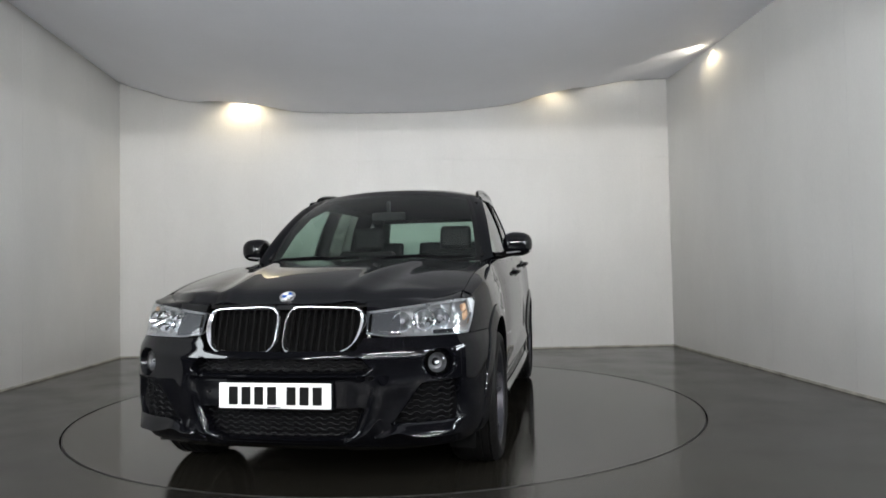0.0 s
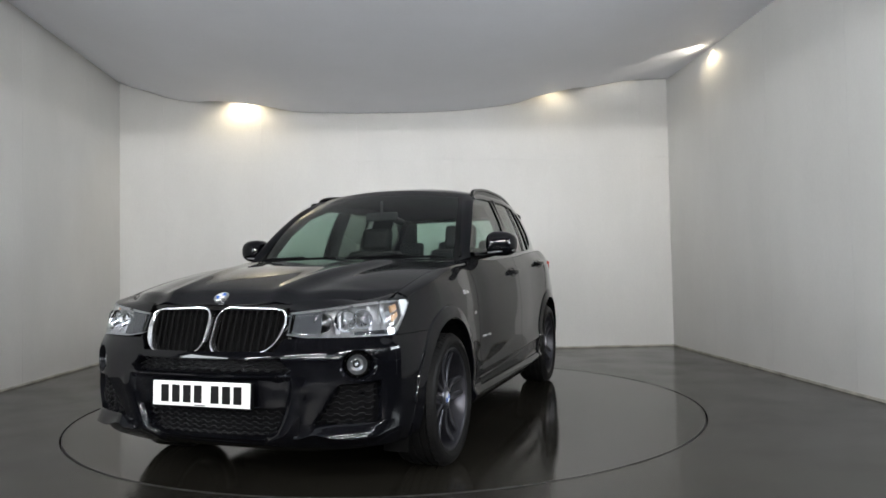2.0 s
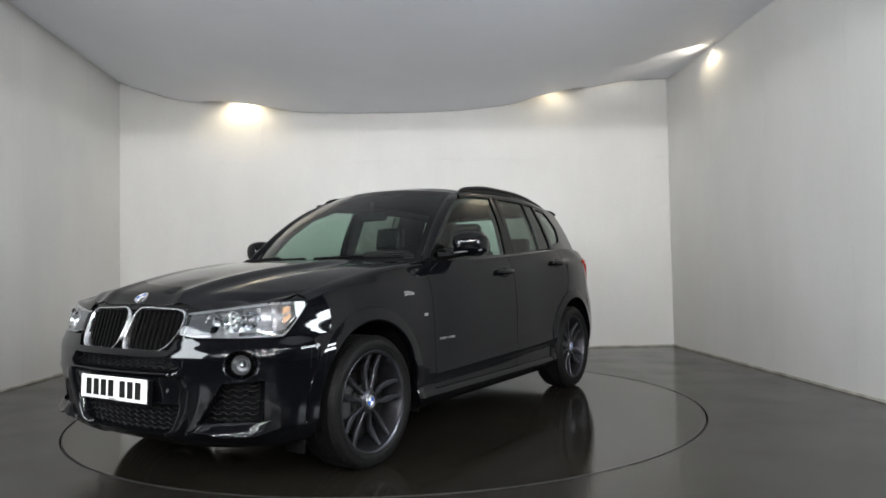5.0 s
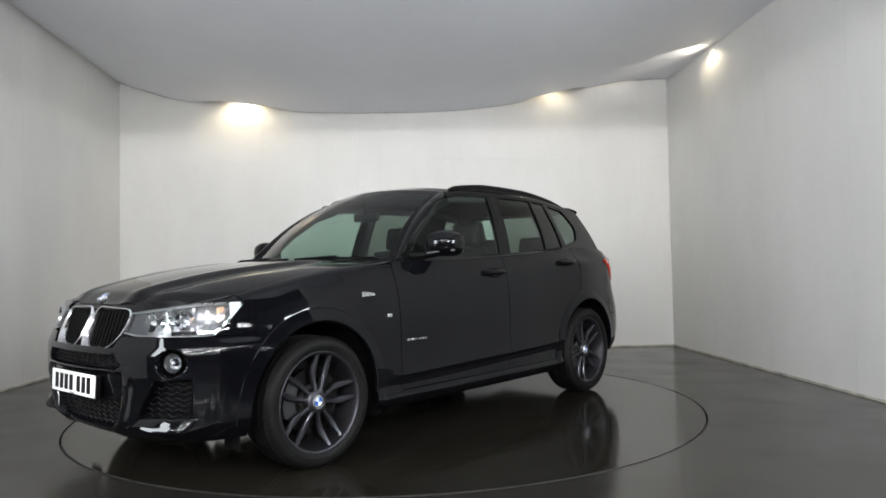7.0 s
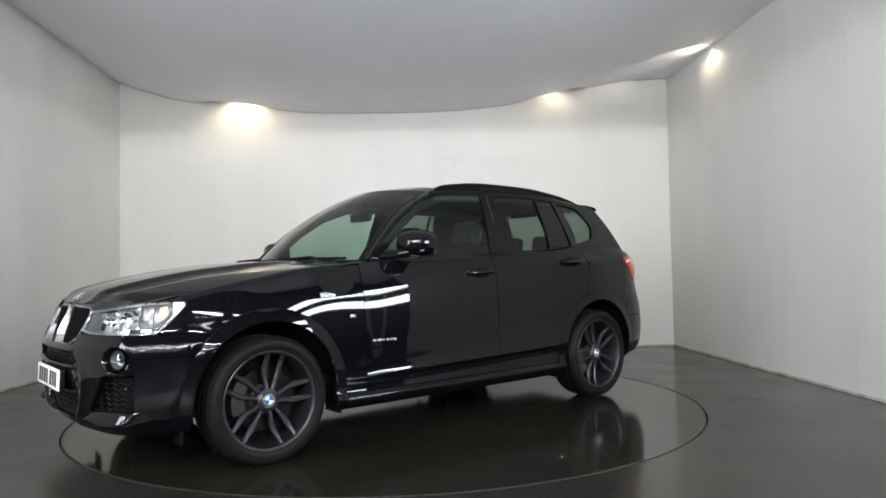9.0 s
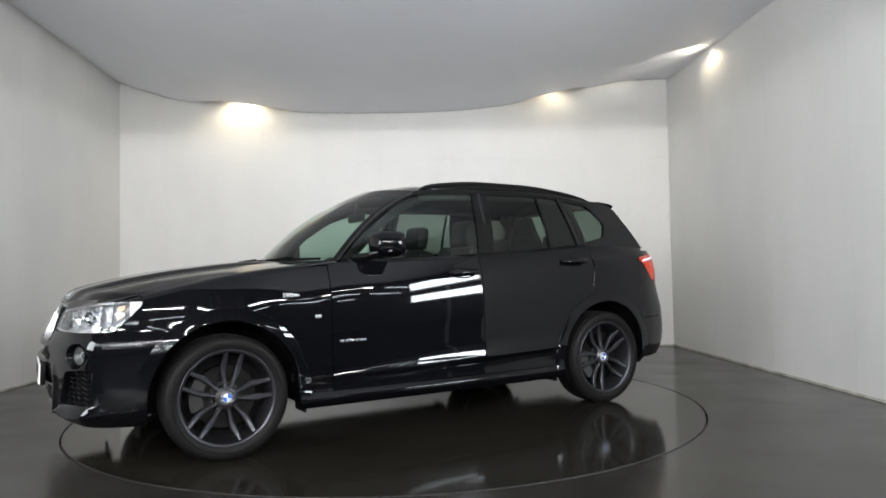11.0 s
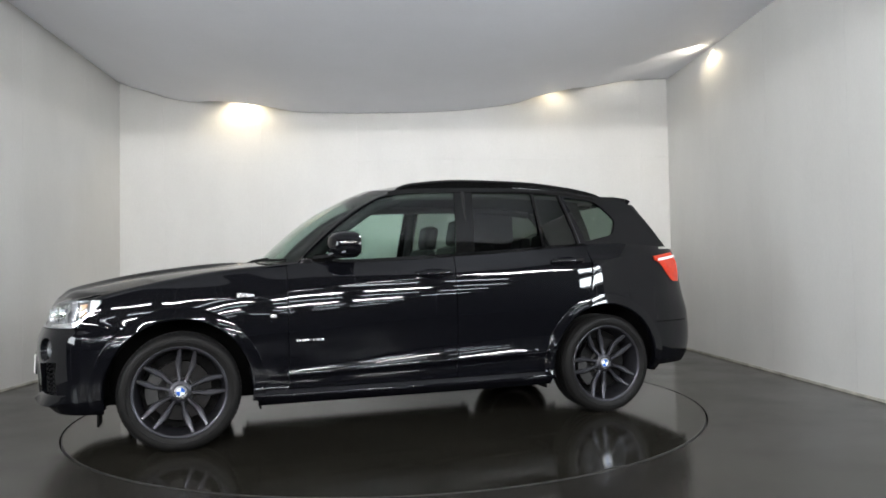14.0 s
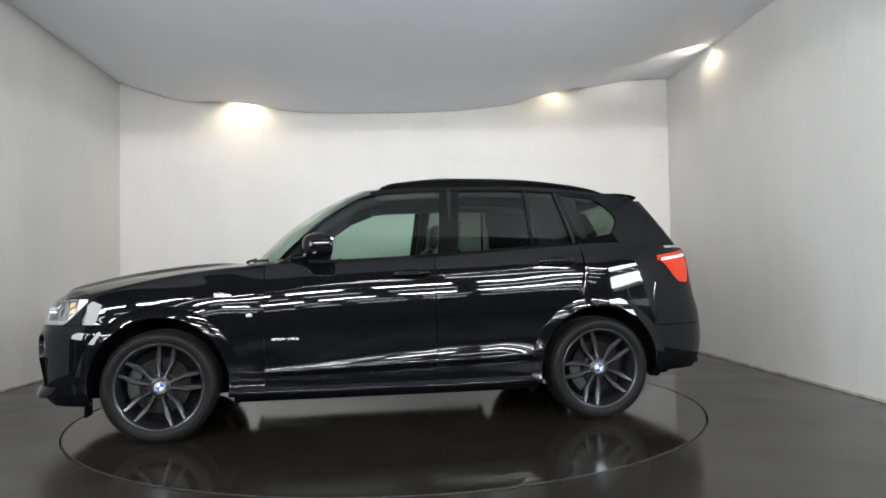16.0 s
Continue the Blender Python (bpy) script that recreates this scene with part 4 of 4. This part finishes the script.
    for x in steps(0.70, -1.335, 60):
        rows.append([Vector((x, lerp(side(x, BELT(x) - 0.006).y + 0.002, cab(x, BELT(x) + 0.012).y + 0.004, t), BELT(x) - 0.006 + 0.020 * t)) for t in steps(0, 1, 4)])
    body_part("belt_strip", grid(rows), GLOSS, fl=0.004)

    # door-top fillet between skin and glass
    rows = []
    for x in steps(0.92, -1.95, 60):
        a, b2 = side(x, BELT(x) - 0.003), cab(x, BELT(x) + 0.006, -0.03)
        rows.append([a.lerp(b2, t) for t in steps(0, 1, 3)])
    body_part("belt_ledge", grid(rows), PAINT, fl=0)

    # screen pillar: from the windscreen's edge to the window's edge
    def screen(v, t):
        """Windscreen: v across (-1..1), t from the base to the top."""
        a = abs(v)
        base = Vector((0.925 - 0.215 * a**2.2, 0.735 * v, 1.082 - 0.010 * a))
        top = Vector((0.165 - 0.115 * a**2.2, 0.565 * v, 1.612 - 0.038 * a**2))
        p = base.lerp(top, t)
        bow = math.sin(math.pi * t)
        return p + Vector((0.034 * bow, 0.012 * bow * v, 0.046 * bow))

    rows = []
    for t in steps(0, 1, 24):
        a = screen(1.0, t)
        xs = curve((0.0, 0.705), (0.25, 0.560), (0.5, 0.402), (0.75, 0.245), (1.0, 0.06))(t)
        b2 = cab(xs, DLO_TOP(xs) + 0.004, 0.004)
        mid = (a + b2) / 2 + Vector((0.012, 0.012, 0.010))
        rows.append([a * (1 - k)**2 + mid * 2 * k * (1 - k) + b2 * k * k for k in steps(0, 1, 6)])
    body_part("front_pillar", grid(rows), PAINT)

    # windscreen with its dark printed border
    rows = [[screen(v, lerp(0.0, 1.0, t)) for t in steps(0.03, 0.90, 20)] for v in steps(-0.955, 0.955, 40)]
    ws = part("windscreen", grid(rows), CLEAR, car, "lightly tinted windscreen")
    ws.location, ws.visible_shadow = OFF, False
    rows = [[screen(v, t) for t in steps(0.90, 1.0, 4)] for v in steps(-1, 1, 40)]
    part("shade_band", grid(rows), GLOSS, ws)
    for v0, v1 in ((-1.0, -0.955), (0.955, 1.0)):
        part("dark_border", grid([[screen(v, t) for t in steps(0.0, 0.90, 20)] for v in steps(v0, v1, 2)]), GLOSS, ws)
    part("dark_border", grid([[screen(v, t) for t in steps(-0.02, 0.03, 2)] for v in steps(-0.955, 0.955, 30)]), GLOSS, ws)

    # roof
    RC = curve((-1.86, 1.560), (-1.70, 1.585), (-1.30, 1.625), (-0.80, 1.648), (-0.30, 1.650), (0.0, 1.640), (0.165, 1.612))
    def roof(v, k):
        x = lerp(0.165 - 0.115 * abs(v)**2.2, -1.80, k)
        e = cab(x, min(DLO_TOP(x) + 0.030, 1.60) if x < 0.1 else DLO_TOP(0.1) + 0.035, 0.0)
        ease = smooth01(k / 0.07)
        y = v * lerp(0.568, e.y, ease)
        ze = e.z if x < 0.1 else 1.572
        z = lerp(1.611 - 0.038 * v * v, lerp(RC(x), min(ze, RC(x) - 0.03), abs(v)**2.6), smooth01(k / 0.10))
        return Vector((x, y, z))
    body_part("roof", grid([[roof(v, k) for k in steps(0, 1, 40)] for v in steps(-1, 1, 40)]), both=False)
    rows = [[roof(v, k) - Vector((0, 0, 0.035)) for k in steps(0.01, 0.98, 20)] for v in steps(-0.92, 0.92, 14)]
    hl = part("headlining", grid(rows), LINING, car, "grey fabric headlining")
    hl.location = OFF

    # spoiler
    rows = []
    for v in steps(-1, 1, 30):
        y = v * 0.575
        x0, z0 = -1.70, RC(-1.70) - 0.035 * abs(v)**2
        sec = [(x0, z0 + 0.004), (-1.80, RC(-1.80) - 0.028 * abs(v)**2), (-1.885 + 0.05 * abs(v)**3, 1.548 - 0.018 * v * v), (-1.895 + 0.05 * abs(v)**3, 1.538 - 0.018 * v * v), (-1.86 + 0.04 * abs(v)**3, 1.515 - 0.015 * v * v), (-1.76, 1.505)]
        rows.append([Vector((x, y, z)) for x, z in sec])
    bm = grid(rows)
    bmesh.ops.holes_fill(bm, edges=[e for e in bm.edges if e.is_boundary], sides=0)
    body_part("rear_spoiler", bm, both=False, fl=0)

    # rear window
    rows = []
    for v in steps(-1, 1, 20):
        rows.append([Vector((lerp(-1.795, -2.080, t) - lerp(0.03, 0.09, t) * (1 - v * v), v * lerp(cab(-1.82, 1.50).y - 0.01, cab(-2.12, 1.18).y + 0.0, t), lerp(1.525, 1.165, t))) for t in steps(0, 1, 8)])
    rw = part("rear_window", grid(rows), CLEAR, car, "dark privacy glass rear window")
    rw.location, rw.visible_shadow = OFF, False

    # roof rails
    for sg in (1, -1):
        path = []
        for k in steps(0, 1, 40):
            x = lerp(0.055, -1.60, k)
            z = curve((-1.60, 1.548), (-1.50, 1.582), (-1.29, 1.617), (-0.87, 1.648), (-0.47, 1.652), (-0.076, 1.620), (0.02, 1.590), (0.055, 1.562))(x) - 0.012
            y = cab(x, min(z, 1.60)).y - 0.020
            path.append(Vector((x, y * sg, z)))
        b = tube(path, [0.004] + [0.0135] * 39 + [0.006], 10)
        rail = part("roof_rail", b, GLOSS, car, "gloss black roof rail")
        rail.location = OFF
        rows = [[p + Vector((0, d * sg, h)) for d, h in ((0.006, -0.004), (0.003, -0.030), (-0.004, -0.050), (-0.006, -0.004))] for p in path]
        part("rail_base", grid(rows), GLOSS, rail)


build_cabin()


# ---- mirrors, handles, wipers, side details ----
def build_details():
    for sg in (1, -1):
        # mirror: a rounded shell
        bm = bmesh.new()
        bmesh.ops.create_uvsphere(bm, u_segments=28, v_segments=16, radius=1)
        for v in bm.verts:
            x, y, z = v.co
            px = math.copysign(abs(x)**0.8, x)
            py = math.copysign(abs(y)**0.74, y)
            pz = math.copysign(abs(z)**0.76, z)
            w = 1.0 - 0.10 * (py * 0.5 + 0.5)
            v.co = (0.440 + (0.105 * px if x > 0 else 0.075 * math.copysign(abs(x)**0.25, x)) - 0.020 * py, sg * (0.945 + 0.098 * py), 1.186 + 0.086 * pz * w)
        mir = part("door_mirror", bm, PAINT, car, "gloss black door mirror")
        mir.location = OFF
        part("mirror_glass", box((0.358, 0.865 * sg, 1.130), (0.364, 1.025 * sg, 1.235), 0.002), CHROME, mir)
        part("mirror_strip", tube([(0.535 - 2.2 * max(0, y - 0.93)**1.5, y * sg, 1.128 + 0.10 * (y - 0.90)) for y in steps(0.86, 1.035, 10)], 0.0045, 8), SATIN, mir, "thin silver strip under the mirror")
        part("mirror_arm", tube([(0.60, 0.785 * sg, 1.105), (0.55, 0.83 * sg, 1.108), (0.47, 0.90 * sg, 1.125)], [0.030, 0.024, 0.022], 12, flat=1.4), GLOSS, mir)
        # small triangle before the front window
        part("mirror_foot", box((0.56, 0.785 * sg, 1.083), (0.70, 0.803 * sg, 1.108), 0.006), GLOSS, mir)
        # handles
        for xh, zh, nm in ((-0.150, 1.000, "front"), (-1.125, 1.066, "rear")):
            path = []
            for k in steps(0, 1, 14):
                p = side(xh + 0.115 * (1 - 2 * k), zh + 0.004 * (2 * k - 1), 0.012 + 0.022 * math.sin(math.pi * k)**0.6)
                path.append(Vector((p.x, p.y * sg, p.z)))
            h = part("door_handle", tube(path, [0.010] + [0.018] * 13 + [0.010], 12), PAINT, car, "gloss black door handle")
            h.location = OFF
            # raised ring; its highlight stands in for the edge of an unmodelled recess
            cup = []
            for q in steps(0, 2 * math.pi, 28):
                p = side(xh + 0.092 * math.cos(q), zh - 0.004 + 0.031 * math.sin(q), 0.001)
                cup.append(Vector((p.x, p.y * sg, p.z)))
            part("handle_cup", tube(cup, 0.0045, 8, up=Vector((0, 1, 0))), PAINT, h)
            for k in (-1, 1):
                p = side(xh + 0.105 * k, zh, 0.004)
                part("handle_mount", box((p.x - 0.018, (p.y - 0.010) * sg, p.z - 0.012), (p.x + 0.018, (p.y + 0.010) * sg, p.z + 0.012), 0.005), GLOSS, h)
        # side vent badge and small script, drawn as plain bars
        rows = []
        for k in steps(0, 1, 8):
            x = lerp(1.085, 0.985, k)
            lo, hi = 0.878 + 0.004 * k, 0.906 - 0.018 * abs(k - 0.25)
            rows.append([Vector((p.x, p.y * sg, p.z)) for p in [side(x, lerp(lo, hi, t), 0.005) for t in (0, 0.5, 1)]])
        part("side_repeater", flange(grid(rows), 0.008), SATIN, car, "small clear side repeater lens").location = OFF
        p = side(0.875, 0.76, 0.003)
        part("small_emblem", box((p.x - 0.018, (p.y - 0.002) * sg, p.z - 0.009), (p.x + 0.018, (p.y + 0.002) * sg, p.z + 0.009), 0.001), SATIN, car, "small silver emblem").location = OFF
        x = 0.745
        for w in (0.028, 0.060, 0.022, 0.022, 0.022):
            p = side(x - w / 2, 0.607, 0.002)
            part("script_bar", box((x - w, (p.y - 0.002) * sg, 0.600), (x - 0.004, (p.y + 0.002) * sg, 0.613), 0.001), SATIN, car, "silver script drawn as a bar").location = OFF
            x -= w + 0.004
        # lower door moulding
        rows = []
        for x in steps(0.80, -0.99, 40):
            z = LOW_CREASE(x) - 0.046
            rows.append([Vector((p.x, p.y * sg, p.z)) for p in [side(x, z + d, o) for d, o in ((-0.010, 0.0005), (-0.006, 0.004), (0.004, 0.005), (0.008, 0.0005))]])
        part("door_moulding", grid(rows), PAINT, car).location = OFF
    # wipers
    for y0, y1 in ((-0.62, -0.02), (0.06, 0.66)):
        path = [(0.955 - 0.19 * (abs(y) / 0.735)**2.2 - 0.03, y, 1.108 - 0.006 * abs(y)) for y in steps(y0, y1, 10)]
        w = part("wiper", tube(path, 0.009, 6), PLASTIC, car, "black wiper")
        w.location = OFF
        part("wiper_arm", tube([(0.97, y0 + 0.02, 1.075), (0.955, y0 + 0.10, 1.108), (path[6][0] + 0.006, path[6][1], path[6][2] + 0.012)], 0.008, 6, flat=1.5), PLASTIC, w)


build_details()


# ---- inside the car ----
def seat_back(bm, x, y, w, lean, z0, z1, thick):
    m = Matrix.Translation((x, y, z0)) @ Matrix.Rotation(radians(-lean), 4, "Y")
    add_box(bm, (-thick / 2, -w / 2, 0), (thick / 2, w / 2, z1 - z0), 0.05, m, 3)
    return m


def build_inside():
    floor = part("cabin_floor", box((-1.3, -0.76, 0.37), (1.0, 0.76, 0.42), 0.01), TRIM, car)
    floor.location = OFF
    dash = box((0.42, -0.70, 0.72), (0.86, 0.70, 1.00), 0.06, seg=4)
    add_box(dash, (0.30, -0.12, 0.45), (0.70, 0.12, 0.92), 0.03)
    add_box(dash, (0.42, -0.56, 0.96), (0.66, -0.20, 1.055), 0.035, seg=3)
    d = part("dashboard", dash, TRIM, car, "dark dashboard with hooded dials")
    d.location = OFF
    rim = bmesh.new()
    ring = [Vector((0, 0.185 * math.cos(t), 0.185 * math.sin(t))) for t in steps(0, 2 * math.pi, 32)]
    tube(ring, 0.015, 8, rim, caps=False, up=Vector((1, 0, 0)))
    add_box(rim, (-0.02, -0.17, -0.018), (0.0, 0.17, 0.018), 0.005)
    add_box(rim, (-0.03, -0.06, -0.06), (0.015, 0.06, 0.06), 0.02)
    rim.transform(Matrix.Translation((0.36, -0.37, 0.955)) @ Matrix.Rotation(radians(-24), 4, "Y"))
    part("steering_wheel", rim, LEATHER, car, "black leather steering wheel").location = OFF
    for y in (-0.37, 0.37):
        bm = box((-0.31, y - 0.25, 0.52), (0.21, y + 0.25, 0.66), 0.05, seg=3)
        seat_back(bm, -0.30, y, 0.48, 17, 0.60, 1.205, 0.15)
        st = part("front_seat", bm, LEATHER, car, "black leather front seat")
        st.location = OFF
        hm = Matrix.Translation((-0.478, y, 1.190)) @ Matrix.Rotation(radians(-10), 4, "Y")
        part("headrest", box((-0.052, -0.128, 0.0), (0.052, 0.128, 0.195), 0.05, hm, 5), LEATHER, st)
        for q in (-0.06, 0.06):
            part("headrest_post", tube([(-0.475, y + q, 1.15), (-0.482, y + q, 1.22)], 0.006, 6), PLASTIC, st)
    bm = box((-1.22, -0.66, 0.50), (-0.72, 0.66, 0.66), 0.05, seg=3)
    for y, w in ((-0.40, 0.50), (0.0, 0.28), (0.40, 0.50)):
        seat_back(bm, -1.16, y, w, 20, 0.60, 1.135, 0.15)
    rs = part("rear_seat", bm, LEATHER, car, "black leather rear bench")
    rs.location = OFF
    for y in (-0.40, 0.0, 0.40):
        hm = Matrix.Translation((-1.345, y, 1.145)) @ Matrix.Rotation(radians(-10), 4, "Y")
        part("headrest", box((-0.045, -0.12, 0.0), (0.045, 0.12, 0.145), 0.04, hm, 4), LEATHER, rs)
    # inside mirror on the screen
    bm = box((0.200, -0.135, 1.388), (0.238, 0.115, 1.452), 0.018, seg=3)
    add_box(bm, (0.205, -0.025, 1.44), (0.230, 0.005, 1.535), 0.01)
    part("interior_mirror", bm, TRIM, car, "dark interior mirror").location = OFF
    part("parcel_cover", box((-2.0, -0.60, 1.075), (-1.40, 0.60, 1.095), 0.006), TRIM, car, "dark luggage cover").location = OFF
    # inner pillars hide the frame's edges
    for y in (0.70, -0.70):
        sg = 1 if y > 0 else -1
        b = tube([(-0.40, 0.775 * sg, 1.08), (-0.43, 0.70 * sg, 1.35), (-0.44, 0.62 * sg, 1.55)], 0.045, 10, flat=0.6)
        part("inner_pillar", b, TRIM, car).location = OFF
        b = tube([(0.66, 0.735 * sg, 1.08), (0.40, 0.690 * sg, 1.32), (0.20, 0.640 * sg, 1.46), (0.02, 0.600 * sg, 1.525)], 0.045, 10, flat=0.7)
        part("inner_pillar", b, TRIM, car).location = OFF
        b = tube([(x, (cab(x, DLO_TOP(x)).y - 0.050) * sg, DLO_TOP(x) - 0.012) for x in steps(0.06, -1.50, 20)], 0.036, 10)
        part("roof_side_trim", b, LINING, car).location = OFF
        rows = [[Vector((p.x, p.y * sg, p.z)) for p in [side(x, z, -0.045) for z in steps(0.80, BELT(x), 6)]] for x in steps(-1.30, -2.02, 12)]
        part("luggage_side_trim", grid(rows), TRIM, car).location = OFF
        rows = [[Vector((p.x, p.y * sg, p.z)) for p in [cab(x - (z - 1.17) * -0.72 * ((x + 1.70) / -0.42), z, -0.03) for z in steps(1.17, 1.50, 6)]] for x in steps(-1.70, -2.12, 6)]
        part("pillar_trim", grid(rows), TRIM, car).location = OFF


build_inside()


# ---- wheels ----
def build_wheel():
    """One wheel about its own axle; its outer face looks to +y."""
    R, W = 0.349, 0.245
    rim_prof = [(0.250, 0.098), (0.258, 0.100), (0.258, 0.108), (0.250, 0.112), (0.240, 0.106), (0.232, 0.085), (0.226, 0.02), (0.215, -0.03), (0.235, -0.10), (0.258, -0.11)]
    wheel = part("wheel", lathe(rim_prof, 72), ALLOY, car, "dark grey double-spoke alloy wheel")
    prof = [(0.250, 0.100), (0.257, 0.113), (0.275, 0.121), (0.300, 0.1245), (0.318, 0.121), (0.332, 0.112), (0.342, 0.098), (0.346, 0.082), (0.349, 0.045), (0.3495, 0.0), (0.349, -0.045), (0.346, -0.082), (0.340, -0.100), (0.318, -0.121), (0.285, -0.124), (0.250, -0.105)]
    # tread grooves
    tread = []
    for r, y in prof:
        tread.append((r, y))
    out = []
    for r, y in tread:
        if abs(y) < 0.09 and r > 0.34:
            out += [(r, y + 0.006), (r - 0.007, y + 0.0055), (r - 0.007, y - 0.0055), (r, y - 0.006)]
        else:
            out.append((r, y))
    part("tyre", lathe(out, 96), RUBBER, wheel, "black low-profile tyre")
    # sidewall ribs
    b = lathe([(0.283, 0.1235), (0.2845, 0.1258), (0.287, 0.1258), (0.2885, 0.1245)], 96)
    part("sidewall_rib", b, RUBBER, wheel)
    # shoulder blocks
    bm = bmesh.new()
    for k in range(72):
        a = 2 * math.pi * k / 72
        m = Matrix.Rotation(a, 4, "Y") @ Matrix.Translation((0, 0.100, 0.338)) @ Matrix.Rotation(radians(-38), 4, "X")
        add_box(bm, (-0.0105, -0.016, -0.006), (0.0105, 0.014, 0.0035), m=m)
    part("tread", bm, RUBBER, wheel, smooth=0)
    # spokes: five forked pairs that bow apart and meet again at the rim
    def spoke(sign):
        bm = bmesh.new()
        secs = []
        for k in steps(0, 1, 14):
            r = lerp(0.050, 0.243, k)
            off = sign * (0.0165 + 0.0200 * smooth01(k / 0.52) + 0.005 * k)
            w = 0.0102 + 0.0055 * math.exp(-((k - 0.55) / 0.20)**2) + 0.001 * k
            y = 0.078 + 0.020 * k - 0.016 * math.sin(math.pi * k)
            d = lerp(0.030, 0.016, k)
            secs.append([(off - w, y - d, r), (off - w, y - 0.006, r), (off - w * 0.55, y, r), (off + w * 0.55, y, r), (off + w, y - 0.006, r), (off + w, y - d, r)])
        return grid(secs, closed=True)
    for k in range(5):
        for sign in (1, -1):
            b = spoke(sign)
            b.transform(Matrix.Rotation(2 * math.pi * k / 5, 4, "Y"))
            part("spoke", b, ALLOY, wheel)
    b = lathe([(0.034, 0.083), (0.040, 0.086), (0.056, 0.080), (0.066, 0.066), (0.068, 0.03), (0.03, 0.02)], 40)
    part("hub", b, ALLOY, wheel)
    for k in range(5):
        a = 2 * math.pi * (k + 0.5) / 5
        b = lathe([(0.0, 0.076), (0.008, 0.076), (0.010, 0.072), (0.010, 0.05)], 10)
        b.transform(Matrix.Translation((0.056 * math.sin(a), 0.0, 0.056 * math.cos(a))))
        part("bolt", b, IRON, wheel)
    badge(None, None, 0.034, wheel, m=Matrix.Translation((0, 0.082, 0)))
    b = lathe([(0.06, 0.030), (0.165, 0.030), (0.168, 0.026), (0.168, 0.006), (0.06, 0.0)], 56)
    part("brake_disc", b, IRON, wheel, "worn steel brake disc")
    b = lathe([(0.0, 0.045), (0.075, 0.045), (0.085, 0.028)], 32)
    part("disc_bell", b, CALIPER, wheel)
    bm = bmesh.new()
    rows = []
    for t in steps(-0.55, 0.55, 12):
        rows.append([(r * math.cos(t), y, r * math.sin(t)) for r, y in ((0.115, 0.034), (0.12, 0.052), (0.16, 0.054), (0.185, 0.045), (0.185, -0.03))])
    b = grid(rows)
    part("brake_caliper", b, CALIPER, wheel)
    # added near-black disc, in place of the shade behind the spokes
    part("wheel_backing", lathe([(0.0, -0.02), (0.215, -0.03)], 40), GAP, wheel)
    return wheel


wheel = build_wheel()
turns = {(WF, 1): -10.0, (WR, 1): 21.0, (WF, -1): 20.0, (WR, -1): 50.0}


# larger rim in a lower tyre
for ob in [wheel] + list(wheel.children_recursive):
    rubber = ob.name.split(".")[0] in ("tyre", "sidewall_rib", "tread")
    for v in ob.data.vertices:
        r = math.hypot(v.co.x, v.co.z)
        k = (0.2612 + (r - 0.25) * 0.816) / r if rubber else 1.045
        v.co = (v.co.x * k, v.co.y, v.co.z * k)


def wheel_at(x, sg):
    m = Matrix.Translation(OFF + Vector((x, 0.790 * sg, 0.342))) @ (Matrix.Rotation(math.pi, 4, "Z") if sg < 0 else Matrix()) @ Matrix.Rotation(radians(turns[(x, sg)]), 4, "Y")
    return m


for key in list(turns)[1:]:
    copy_thing(wheel, wheel_at(*key))
wheel.matrix_basis = wheel_at(WF, 1)

# ---- what moves: the turntable turns with the car on it ----
HEADING = [(0.0, -104.45), (2.0, -113.1), (4.0, -121.75), (6.5, -132.75), (8.0, -139.55), (9.0, -144.05), (11.5, -155.05), (13.0, -161.55), (14.5, -168.1), (16.0, -174.7)]


def motions():
    walk(car, [(t, pose(0, 0, 0, 0, 0, a)) for t, a in HEADING])
    walk(turntable, [(t, pose(0, 0, 0, 0, 0, a)) for t, a in HEADING])


motions()
